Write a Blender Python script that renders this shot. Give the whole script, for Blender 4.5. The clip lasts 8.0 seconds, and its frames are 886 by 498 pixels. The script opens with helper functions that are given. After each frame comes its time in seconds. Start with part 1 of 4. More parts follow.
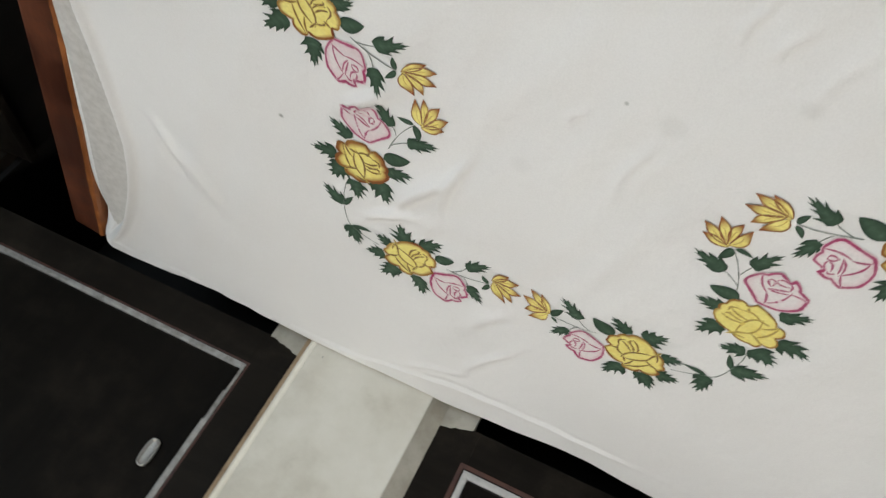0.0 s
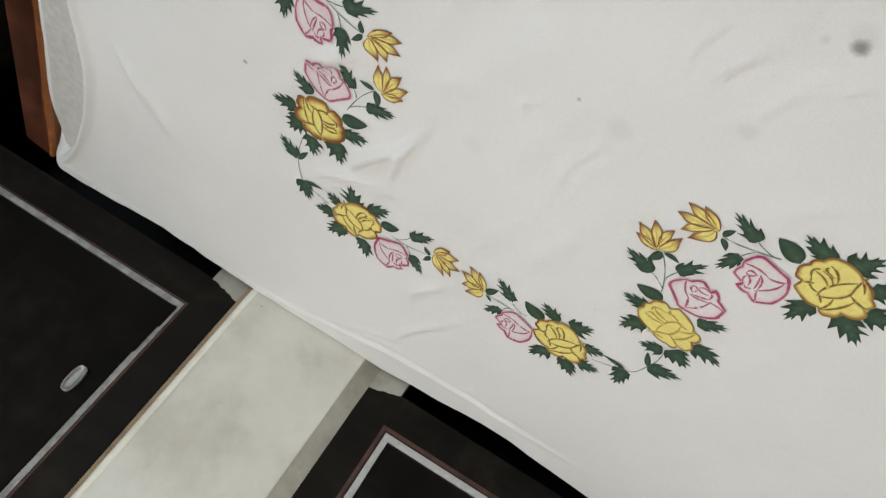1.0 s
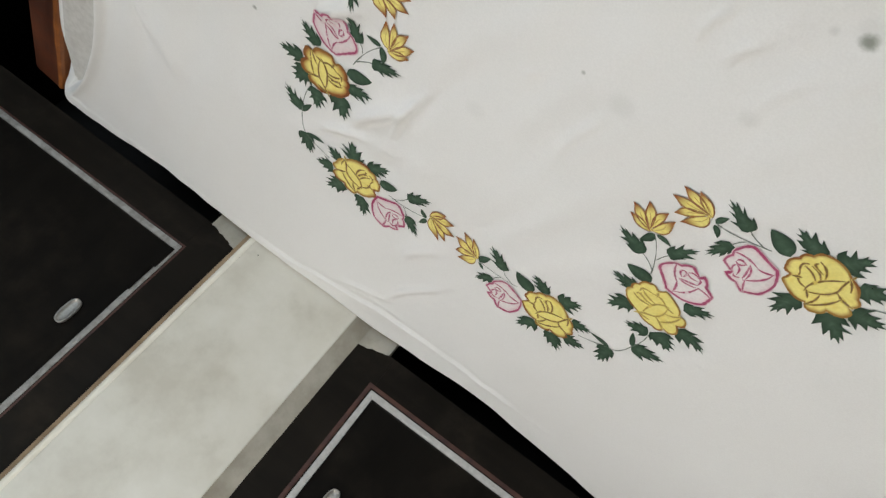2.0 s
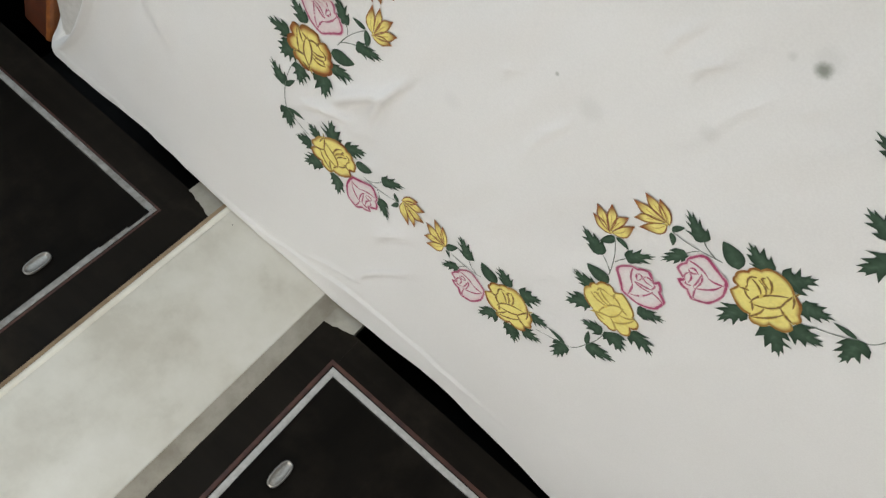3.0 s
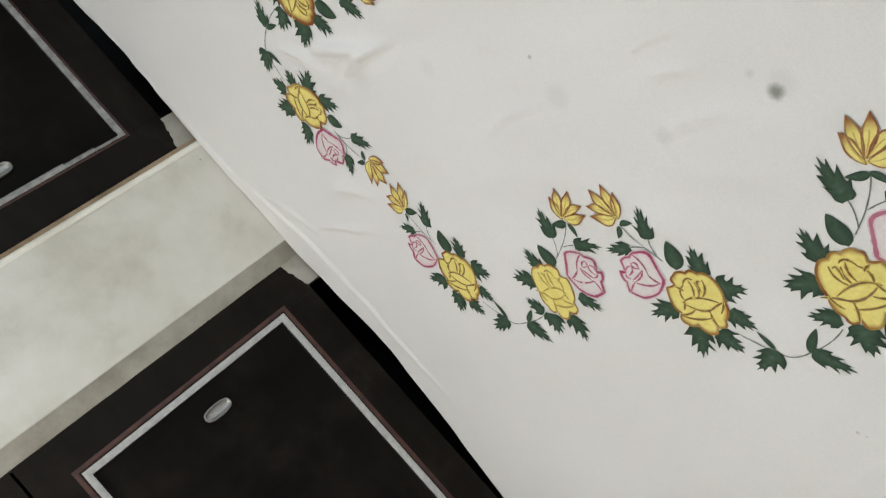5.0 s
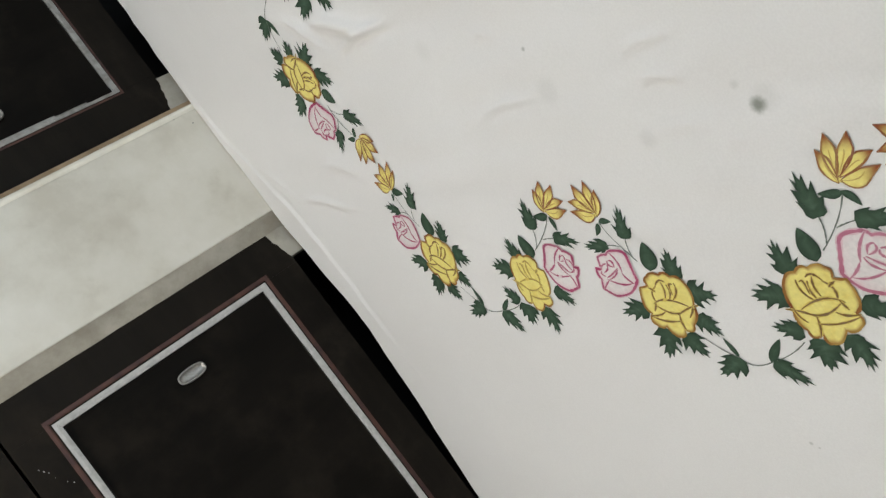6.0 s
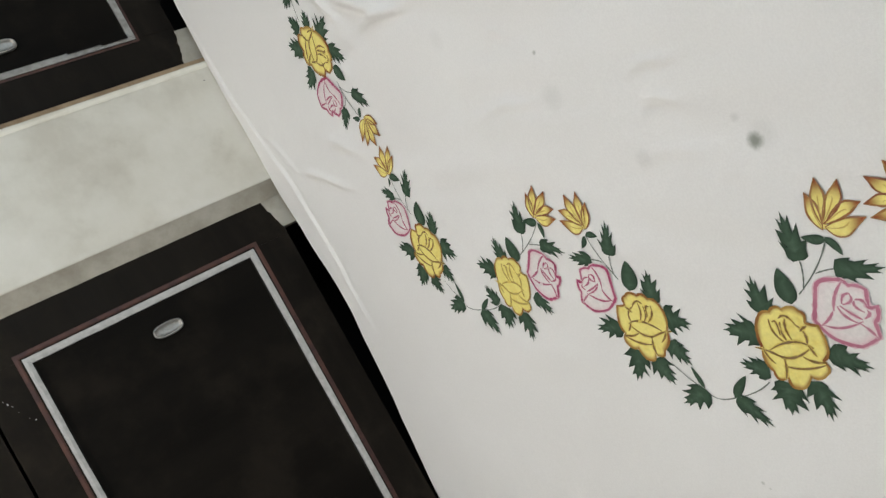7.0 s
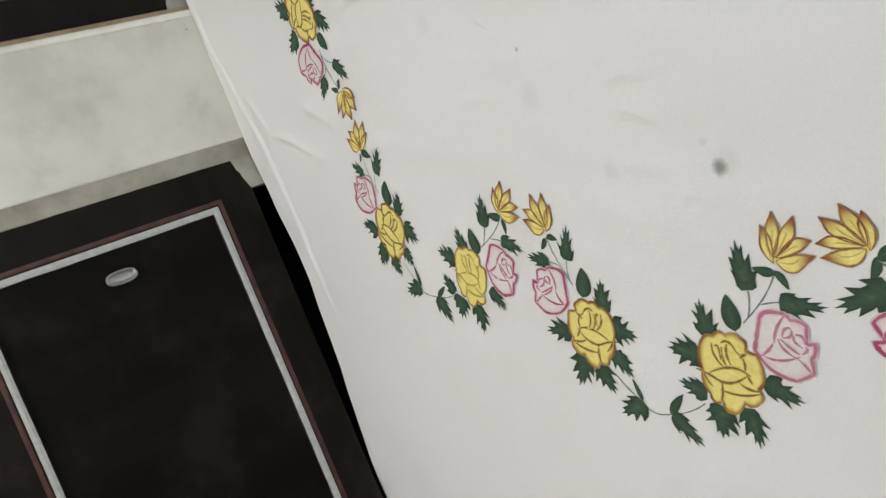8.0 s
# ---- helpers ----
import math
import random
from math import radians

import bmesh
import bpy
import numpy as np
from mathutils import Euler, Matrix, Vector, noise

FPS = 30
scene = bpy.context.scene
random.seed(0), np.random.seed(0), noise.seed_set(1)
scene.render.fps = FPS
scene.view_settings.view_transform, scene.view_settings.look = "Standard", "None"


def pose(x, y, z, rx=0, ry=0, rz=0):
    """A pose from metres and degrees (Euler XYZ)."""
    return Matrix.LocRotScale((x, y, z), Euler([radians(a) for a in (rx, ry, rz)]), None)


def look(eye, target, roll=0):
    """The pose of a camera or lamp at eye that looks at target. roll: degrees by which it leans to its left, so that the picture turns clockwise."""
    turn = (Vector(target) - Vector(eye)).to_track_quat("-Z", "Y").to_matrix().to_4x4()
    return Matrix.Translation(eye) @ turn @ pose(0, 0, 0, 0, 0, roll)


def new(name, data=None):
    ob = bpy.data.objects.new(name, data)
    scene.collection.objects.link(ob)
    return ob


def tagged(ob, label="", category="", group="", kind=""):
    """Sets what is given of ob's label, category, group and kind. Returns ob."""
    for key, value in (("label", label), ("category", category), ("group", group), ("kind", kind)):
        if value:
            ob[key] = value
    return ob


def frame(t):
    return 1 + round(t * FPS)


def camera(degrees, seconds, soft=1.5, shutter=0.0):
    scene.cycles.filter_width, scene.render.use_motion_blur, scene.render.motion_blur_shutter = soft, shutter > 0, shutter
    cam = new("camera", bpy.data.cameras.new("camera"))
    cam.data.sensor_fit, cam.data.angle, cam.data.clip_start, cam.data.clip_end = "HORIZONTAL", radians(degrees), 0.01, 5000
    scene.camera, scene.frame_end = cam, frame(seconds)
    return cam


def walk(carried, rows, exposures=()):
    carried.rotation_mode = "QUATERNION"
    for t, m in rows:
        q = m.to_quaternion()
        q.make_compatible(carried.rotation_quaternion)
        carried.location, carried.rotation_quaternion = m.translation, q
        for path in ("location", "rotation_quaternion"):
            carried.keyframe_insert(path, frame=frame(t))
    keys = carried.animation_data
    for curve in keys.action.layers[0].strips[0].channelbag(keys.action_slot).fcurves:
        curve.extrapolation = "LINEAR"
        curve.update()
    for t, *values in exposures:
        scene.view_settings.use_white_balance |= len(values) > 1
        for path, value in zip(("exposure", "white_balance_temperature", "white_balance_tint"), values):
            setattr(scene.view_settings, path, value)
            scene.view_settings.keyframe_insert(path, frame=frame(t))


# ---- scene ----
# ---- camera ----
cam = camera(60.66, 8.0, soft=1.35, shutter=0.3)
ROWS = [
    (0.0, 1.0775, 1.4692, 1.0948, -54.121, 25.589, 2.911),
    (0.3, 1.0833, 1.4803, 1.0936, -53.089, 27.969, 7.135),
    (0.5, 1.0924, 1.4815, 1.0923, -52.655, 28.597, 8.325),
    (0.7, 1.0962, 1.4881, 1.0955, -52.285, 28.831, 10.345),
    (1.0, 1.0997, 1.4899, 1.0956, -52.774, 29.776, 10.800),
    (1.2, 1.1014, 1.4902, 1.0924, -53.046, 30.861, 11.085),
    (1.5, 1.1072, 1.4893, 1.0911, -53.103, 31.788, 12.080),
    (1.7, 1.1108, 1.4892, 1.0856, -54.103, 32.849, 12.350),
    (2.8, 1.1328, 1.5111, 1.0894, -52.101, 36.104, 17.903),
    (3.0, 1.1368, 1.5142, 1.0880, -51.816, 37.073, 18.721),
    (3.5, 1.1446, 1.5234, 1.0885, -51.719, 38.055, 20.697),
    (4.0, 1.1486, 1.5299, 1.0874, -51.112, 39.104, 22.718),
    (4.5, 1.1511, 1.5370, 1.0885, -49.945, 40.355, 25.390),
    (4.7, 1.1502, 1.5387, 1.0842, -49.831, 40.733, 25.859),
    (5.8, 1.1583, 1.5506, 1.0779, -47.654, 43.993, 31.187),
    (6.0, 1.1590, 1.5549, 1.0761, -47.368, 44.468, 31.919),
    (6.5, 1.1631, 1.5668, 1.0709, -45.708, 45.891, 35.216),
    (6.7, 1.1709, 1.5701, 1.0702, -44.369, 47.228, 36.898),
    (7.0, 1.1692, 1.5620, 1.0630, -41.685, 50.093, 40.424),
    (7.2, 1.1599, 1.5518, 1.0571, -40.730, 50.098, 42.317),
    (7.5, 1.1498, 1.5564, 1.0524, -39.549, 51.229, 44.533),
    (8.0, 1.1632, 1.5684, 1.0464, -35.136, 52.569, 51.098),
]
walk(cam, [(t, pose(x, y, z, rx, ry, rz)) for t, x, y, z, rx, ry, rz in ROWS])

# ---- light ----
world = bpy.data.worlds.new("world")
scene.world = world
world.use_nodes = True
wnt = world.node_tree
sky = wnt.nodes.new("ShaderNodeTexSky")
sky.sky_type = "NISHITA"
sky.sun_disc = False
sky.sun_elevation = radians(35)
sky.sun_rotation = radians(200)
wnt.links.new(sky.outputs[0], wnt.nodes["Background"].inputs[0])
wnt.nodes["Background"].inputs[1].default_value = 0.12


def area(name, m, sx, sy, watts, colour):
    data = bpy.data.lights.new(name, "AREA")
    data.shape, data.size, data.size_y = "RECTANGLE", sx, sy
    data.energy, data.color = watts, colour
    ob = new(name, data)
    ob.matrix_world = m
    return ob


# two unseen sources added to light the bed: a window and a ceiling lamp
area("added_window_light", look((-0.7, 4.18, 1.6), (-0.1, 0.0, 0.7)), 1.5, 1.1, 51, (0.74, 0.88, 1.0))
area("added_overhead_light", look((1.15, 0.75, 2.66), (1.15, 0.75, 0.0)), 1.6, 0.3, 17.7, (1.0, 0.964, 0.905))
scene.view_settings.exposure = 0.0


# ---- materials ----
def material(name):
    m = bpy.data.materials.new(name)
    m.use_nodes = True
    nt = m.node_tree
    return m, nt, nt.nodes["Principled BSDF"]


def coords(nt):
    return nt.nodes.new("ShaderNodeTexCoord").outputs["Object"]


def noise_tex(nt, vec, scale, detail=4.0, rough=0.55, stretch=None):
    if stretch:
        mp = nt.nodes.new("ShaderNodeMapping")
        mp.inputs["Scale"].default_value = stretch
        nt.links.new(vec, mp.inputs["Vector"])
        vec = mp.outputs[0]
    n = nt.nodes.new("ShaderNodeTexNoise")
    n.inputs["Scale"].default_value = scale
    n.inputs["Detail"].default_value = detail
    n.inputs["Roughness"].default_value = rough
    nt.links.new(vec, n.inputs["Vector"])
    return n.outputs["Fac"]


def ramp(nt, fac, stops):
    r = nt.nodes.new("ShaderNodeValToRGB")
    els = r.color_ramp.elements
    while len(els) < len(stops):
        els.new(0.5)
    for e, (p, c) in zip(els, stops):
        e.position, e.color = p, (*c, 1)
    nt.links.new(fac, r.inputs[0])
    return r.outputs[0]


def mix(nt, fac, a, b, mode="MIX"):
    n = nt.nodes.new("ShaderNodeMix")
    n.data_type, n.blend_type = "RGBA", mode
    for sock, v in ((n.inputs[0], fac), (n.inputs[6], a), (n.inputs[7], b)):
        if isinstance(v, (int, float)):
            sock.default_value = v
        elif isinstance(v, tuple):
            sock.default_value = (*v, 1)
        else:
            nt.links.new(v, sock)
    return n.outputs[2]


def bump(nt, bsdf, fac, strength, distance):
    b = nt.nodes.new("ShaderNodeBump")
    b.inputs["Strength"].default_value = strength
    b.inputs["Distance"].default_value = distance
    nt.links.new(fac, b.inputs["Height"])
    nt.links.new(b.outputs[0], bsdf.inputs["Normal"])


def mapped(nt, fac, a, b, lo, hi):
    n = nt.nodes.new("ShaderNodeMapRange")
    n.interpolation_type = "SMOOTHSTEP"
    nt.links.new(fac, n.inputs[0])
    for i, v in zip((1, 2, 3, 4), (a, b, lo, hi)):
        n.inputs[i].default_value = v
    return n.outputs[0]


# stains on the sheet: x, y, radius, strength
STAINS = [(1.216, 1.119, 0.0098, 0.85), (1.19, 1.111, 0.006, 0.16), (1.078, 0.92, 0.02, 0.09), (1.185, 0.993, 0.014, 0.10),
          (0.581, 0.698, 0.005, 0.7), (1.027, 0.93, 0.0035, 0.5), (1.214, 1.128, 0.017, 0.10), (0.93, 0.78, 0.018, 0.06), (1.565, 0.911, 0.0032, 0.4), (1.572, 0.917, 0.002, 0.4)]


def cotton():
    m, nt, b = material("white_cotton")
    vec = coords(nt)
    big = noise_tex(nt, vec, 2.2, 3)
    col = ramp(nt, big, [(0.3, (0.77, 0.756, 0.742)), (0.7, (0.82, 0.81, 0.80))])
    fine = noise_tex(nt, vec, 420, 2)
    col = mix(nt, 0.10, col, ramp(nt, fine, [(0.35, (0.62, 0.61, 0.59)), (0.65, (0.9, 0.9, 0.88))]))
    wob = noise_tex(nt, vec, 160, 3)
    for x, y, r, k in STAINS:
        d = nt.nodes.new("ShaderNodeVectorMath")
        d.operation = "DISTANCE"
        d.inputs[1].default_value = (x, y, 0.5)
        nt.links.new(vec, d.inputs[0])
        add = nt.nodes.new("ShaderNodeMath")
        add.operation = "MULTIPLY_ADD"
        nt.links.new(wob, add.inputs[0])
        add.inputs[1].default_value = r * 0.5
        nt.links.new(d.outputs["Value"], add.inputs[2])
        col = mix(nt, mapped(nt, add.outputs[0], r * 0.5, r * 1.35, k, 0.0), col, (0.21, 0.22, 0.18))
    nt.links.new(col, b.inputs["Base Color"])
    b.inputs["Roughness"].default_value = 0.88
    b.inputs["Specular IOR Level"].default_value = 0.2
    b.inputs["Sheen Weight"].default_value = 0.12
    soft_folds = noise_tex(nt, vec, 34, 5, 0.55)
    weave = noise_tex(nt, vec, 900, 1)
    s = mix(nt, 0.12, soft_folds, weave)
    bump(nt, b, s, 0.62, 0.0045)
    return m


def paint(name, tint=(1, 1, 1)):
    """Fabric paint: pigment from the mesh, streaked by the brush."""
    m, nt, b = material(name)
    a = nt.nodes.new("ShaderNodeVertexColor")
    a.layer_name = "pigment"
    vec = coords(nt)
    streak = noise_tex(nt, vec, 240, 4, 0.6)
    col = mix(nt, 0.32, a.outputs[0], ramp(nt, streak, [(0.25, (0.5, 0.5, 0.5)), (0.75, (1, 1, 1))]), "MULTIPLY")
    col = mix(nt, 1.0, col, tint, "MULTIPLY")
    nt.links.new(col, b.inputs["Base Color"])
    b.inputs["Roughness"].default_value = 0.7
    b.inputs["Specular IOR Level"].default_value = 0.25
    bump(nt, b, noise_tex(nt, vec, 500, 2), 0.3, 0.001)
    return m


def marble(name="pale_marble", rough=0.38, lightened=1.0):
    m, nt, b = material(name)
    vec = coords(nt)
    n1 = noise_tex(nt, vec, 5.5, 6, 0.62)
    n2 = noise_tex(nt, vec, 17, 5, 0.6)
    col = ramp(nt, n1, [(p, tuple(min(0.92, v * lightened) for v in c)) for p, c in ((0.34, (0.575, 0.535, 0.45)), (0.5, (0.675, 0.64, 0.555)), (0.66, (0.74, 0.705, 0.63)))])
    blot = mapped(nt, n2, 0.56, 0.74, 0.0, 0.2)
    col = mix(nt, blot, col, (0.40, 0.36, 0.27))
    nt.links.new(col, b.inputs["Base Color"])
    b.inputs["Roughness"].default_value = rough
    bump(nt, b, n2, 0.08, 0.002)
    return m


def plaster(name, a, c):
    m, nt, b = material(name)
    vec = coords(nt)
    col = ramp(nt, noise_tex(nt, vec, 9, 6, 0.65), [(0.35, a), (0.62, c)])
    nt.links.new(col, b.inputs["Base Color"])
    b.inputs["Roughness"].default_value = 0.8
    bump(nt, b, noise_tex(nt, vec, 90, 5), 0.35, 0.002)
    return m


def wood(name, a, c, rough, along="Z", scale=14, spec=0.22):
    m, nt, b = material(name)
    vec = coords(nt)
    st = {"X": (0.12, 1, 1), "Y": (1, 0.12, 1), "Z": (1, 1, 0.12)}[along]
    grain = noise_tex(nt, vec, scale, 7, 0.65, st)
    col = ramp(nt, grain, [(0.3, a), (0.7, c)])
    cloud = noise_tex(nt, vec, 7, 6, 0.65)
    col = mix(nt, mapped(nt, cloud, 0.45, 0.75, 0.0, 0.5), col, tuple(min(1.0, v * 2.3 + g) for v, g in zip(c, (0.003, 0.002, 0.0012))))
    nt.links.new(col, b.inputs["Base Color"])
    nt.links.new(mapped(nt, cloud, 0.3, 0.7, rough - 0.06, rough + 0.1), b.inputs["Roughness"])
    b.inputs["Specular IOR Level"].default_value = spec
    bump(nt, b, noise_tex(nt, vec, scale * 4, 5, 0.6, st), 0.25, 0.0012)
    return m


def painted(name, a, c, rough=0.55, scale=60):
    m, nt, b = material(name)
    vec = coords(nt)
    nt.links.new(ramp(nt, noise_tex(nt, vec, scale, 5, 0.65), [(0.35, a), (0.62, c)]), b.inputs["Base Color"])
    b.inputs["Roughness"].default_value = rough
    bump(nt, b, noise_tex(nt, vec, scale * 3, 3), 0.2, 0.001)
    return m


def metal(name, col, rough):
    m, nt, b = material(name)
    b.inputs["Metallic"].default_value = 1.0
    vec = coords(nt)
    nt.links.new(ramp(nt, noise_tex(nt, vec, 220, 4), [(0.3, tuple(v * 0.75 for v in col)), (0.7, col)]), b.inputs["Base Color"])
    b.inputs["Roughness"].default_value = rough
    return m


def glow(name, col, strength):
    m, nt, b = material(name)
    b.inputs["Emission Color"].default_value = (*col, 1)
    b.inputs["Emission Strength"].default_value = strength
    return m


COTTON, MARBLE = cotton(), marble()
PIGMENT = paint("fabric_paint")
JAMB = plaster("bare_plaster", (0.31, 0.28, 0.225), (0.47, 0.44, 0.375))
EDGE_STONE = plaster("raw_mortar", (0.20, 0.13, 0.075), (0.44, 0.32, 0.20))
# lighter copy of the marble: the edge's highlight is put into its colour
POLISHED_HIGHLIGHT = marble("polished_highlight", 0.22, 1.28)
DARK_WOOD = wood("dark_stained_wood", (0.0078, 0.0062, 0.0047), (0.0160, 0.0128, 0.0096), 0.52, "X", 14, 0.07)
PANEL_WOOD = wood("black_brown_panel", (0.0036, 0.0029, 0.0022), (0.0098, 0.0079, 0.0061), 0.55, "Z", 9, 0.06)
RED_WOOD = wood("red_brown_wood", (0.026, 0.0085, 0.006), (0.105, 0.034, 0.017), 0.34, "Y", 22, 0.4)
# orange-brown for the footboard's inner top edge and face
ORANGE_WOOD = wood("orange_brown_wood", (0.12, 0.036, 0.012), (0.30, 0.105, 0.030), 0.45, "Y", 26, 0.35)
# near-black wood; also paints the shade in the cupboard cavity and beading gap
BLACK_AND_SHADE = wood("black_wood_and_shade", (0.004, 0.0035, 0.003), (0.008, 0.007, 0.006), 0.6)
INLAY = painted("grey_beading", (0.40, 0.388, 0.372), (0.53, 0.516, 0.50))
# darker grey than the beading of the other cupboard
DARK_INLAY = painted("dark_grey_beading", (0.19, 0.18, 0.165), (0.34, 0.33, 0.31), 0.6, 45)
RED_LINE = painted("red_brown_edging", (0.034, 0.010, 0.008), (0.085, 0.030, 0.018), 0.55, 25)
STEEL = metal("brushed_steel", (0.44, 0.425, 0.40), 0.55)
WALL_PAINT = plaster("wall_paint", (0.66, 0.64, 0.58), (0.72, 0.70, 0.65))
FLOOR_STONE = plaster("floor_stone", (0.42, 0.39, 0.34), (0.55, 0.52, 0.47))
TICKING = painted("mattress_ticking", (0.52, 0.5, 0.47), (0.62, 0.6, 0.57), 0.9)
# glow for the added overhead lamp, which is out of view
ADDED_GLOW = glow("added_glow", (1.0, 0.97, 0.92), 6.0)


# ---- mesh helpers ----
def mesh_from(name, verts, faces, mat, colours=None, smooth=False):
    me = bpy.data.meshes.new(name)
    me.from_pydata([tuple(v) for v in verts], [], faces)
    me.materials.append(mat)
    if colours is not None:
        layer = me.color_attributes.new("pigment", "FLOAT_COLOR", "POINT")
        flat = np.ones((len(verts), 4), dtype=np.float32)
        flat[:, :3] = np.array(colours, dtype=np.float32)
        layer.data.foreach_set("color", flat.ravel())
    if smooth:
        me.polygons.foreach_set("use_smooth", [True] * len(me.polygons))
    me.update()
    return me


def link(name, me, parent=None, label=""):
    ob = new(name, me)
    if parent:
        ob.parent = parent
    if label:
        ob["label"] = label
    return ob


def box_bm(x0, x1, y0, y1, z0, z1, bevel=0.0, segments=2):
    bm = bmesh.new()
    bmesh.ops.create_cube(bm, size=1.0)
    for v in bm.verts:
        v.co = Vector((x0 + (v.co.x + 0.5) * (x1 - x0), y0 + (v.co.y + 0.5) * (y1 - y0), z0 + (v.co.z + 0.5) * (z1 - z0)))
    if bevel:
        bmesh.ops.bevel(bm, geom=bm.edges[:], offset=bevel, segments=segments, affect="EDGES", profile=0.6)
    return bm


def part(name, bm, mat, parent=None, label=""):
    me = bpy.data.meshes.new(name)
    bmesh.ops.recalc_face_normals(bm, faces=bm.faces)
    bm.to_mesh(me)
    bm.free()
    me.materials.append(mat)
    return link(name, me, parent, label)


def box(name, x0, x1, y0, y1, z0, z1, mat, parent=None, label="", bevel=0.0):
    return part(name, box_bm(x0, x1, y0, y1, z0, z1, bevel), mat, parent, label)


def structure(ob, label, category):
    return tagged(ob, label, category, kind="structure")


def empty(name, label, category, group="", at=(0, 0, 0)):
    ob = new(name)
    ob.location = at
    return tagged(ob, label, category, group)


# ---- room shell ----
MARBLE_Y, DOOR_Y = -0.012, -0.040
structure(box("floor", -2.2, 4.2, -0.6, 4.2, -0.08, 0.0, FLOOR_STONE), "pale polished stone floor", "floor")
structure(box("ceiling", -2.2, 4.2, -0.6, 4.2, 2.8, 2.9, WALL_PAINT), "plain white ceiling", "ceiling")
structure(box("wall_east", 4.2, 4.35, -0.6, 4.2, 0.0, 2.8, WALL_PAINT), "plain off-white wall", "wall")
structure(box("wall_west", -2.35, -2.2, -0.6, 4.2, 0.0, 2.8, WALL_PAINT), "plain off-white wall", "wall")


# no window is known here; the opening is added for the cool light
def wall_with_added_window():
    bm = bmesh.new()
    for x0, x1, z0, z1 in ((-2.2, -1.5, 0, 2.8), (0.1, 4.2, 0, 2.8), (-1.5, 0.1, 0, 1.0), (-1.5, 0.1, 2.2, 2.8)):
        b2 = box_bm(x0, x1, 4.2, 4.35, z0, z1)
        tmp = bpy.data.meshes.new("tmp")
        b2.to_mesh(tmp)
        b2.free()
        bm.from_mesh(tmp)
        bpy.data.meshes.remove(tmp)
    return part("wall_north", bm, WALL_PAINT)


structure(wall_with_added_window(), "off-white wall with an added, unseen window opening", "wall")

# marble-clad wall with two recessed cupboards
PIER_X0, PIER_X1 = 0.547, 0.842
JAMB_X1 = 0.873
wall_s = structure(box("wall_south", -2.2, 4.2, -0.75, -0.6, 0.0, 2.8, WALL_PAINT), "off-white wall behind the built-in cupboards", "wall")
pier = structure(box("wall_pier", PIER_X0, PIER_X1, -0.6, MARBLE_Y, 0.0, 2.8, MARBLE, bevel=0.003),
                 "pale marble-faced pier between two dark cupboards", "wall")


def slab_edge():
    """Rounded marble nosing, its highlight painted in; raw tan strip of bedding mortar behind it."""
    n, rows = 70, []
    bm = bmesh.new()
    for i in range(n + 1):
        z = 0.1 + 2.5 * i / n
        w = 0.0012 * noise.noise((z * 30, 8.0, 0)) + 0.0012 * noise.noise((z * 7, 1.0, 0))
        rows.append([bm.verts.new((PIER_X0 + 0.0085 - 0.0102 * math.cos(a) * (1 + w * 45), MARBLE_Y - 0.0055 + 0.0084 * math.sin(a), z)) for a in (-0.9, -0.3, 0.3, 0.8, 1.2, 1.57, 2.2)])
    for a, b in zip(rows, rows[1:]):
        for k in range(6):
            bm.faces.new((a[k], a[k + 1], b[k + 1], b[k]))
    return bm


part("slab_edge", slab_edge(), POLISHED_HIGHLIGHT, pier, "rounded polished edge of the marble slab with a painted highlight")
box("mortar_strip", PIER_X0 - 0.0129, PIER_X0, -0.09, -0.022, 0.1, 2.6, EDGE_STONE, pier, "raw tan mortar strip", 0.001)


def splayed_jamb():
    bm = bmesh.new()
    n = 60
    rows = []
    for i in range(n + 1):
        z = 0.1 + 2.5 * i / n
        w = 0.0016 * noise.noise((z * 24, 3.1, 0))
        rows.append([bm.verts.new((PIER_X1 + w * 0.5, MARBLE_Y + 0.001, z)), bm.verts.new((PIER_X1 + 0.016 + w, (MARBLE_Y + DOOR_Y) / 2 + 0.004, z)),
                     bm.verts.new((JAMB_X1 + 0.004 + w, DOOR_Y + 0.006, z)), bm.verts.new((JAMB_X1 + 0.004 + w, -0.3, z)), bm.verts.new((PIER_X1 - 0.004, -0.3, z))])
    for a, b in zip(rows, rows[1:]):
        for k in range(4):
            bm.faces.new((a[k], a[k + 1], b[k + 1], b[k]))
    return bm


part("jamb", splayed_jamb(), JAMB, pier, "rough grey-beige plaster jamb")

structure(box("wall_pier_west", -2.2, -1.3, -0.6, MARBLE_Y, 0.0, 2.8, MARBLE), "pale marble-faced wall beside the cupboards", "wall")
# plain panel added to keep the area left of the first cupboard dark
structure(box("added_dark_panel", -1.3, -0.432, -0.6, DOOR_Y + 0.003, 0.0, 2.8, DARK_WOOD), "plain dark-stained wooden panel added to fill the dark area beside the cupboards", "wall panel")
structure(box("wall_pier_east", 2.0, 4.2, -0.6, MARBLE_Y, 0.0, 2.8, MARBLE), "pale marble-faced wall beside the cupboards", "wall")


# ---- cupboards ----
def frame_ring(x0, x1, z0, z1, wx0, wx1, wz0, wz1, y0, y1, mat, name, parent, label="", bevel=0.0006):
    """Four members round an opening, stiles running through."""
    box(name, x0, x0 + wx0, y0, y1, z0, z1, mat, parent, label, bevel)
    box(name, x1 - wx1, x1, y0, y1, z0, z1, mat, parent, label, bevel)
    box(name, x0 + wx0, x1 - wx1, y0, y1, z0, z0 + wz0, mat, parent, label, bevel)
    box(name, x0 + wx0, x1 - wx1, y0, y1, z1 - wz1, z1, mat, parent, label, bevel)


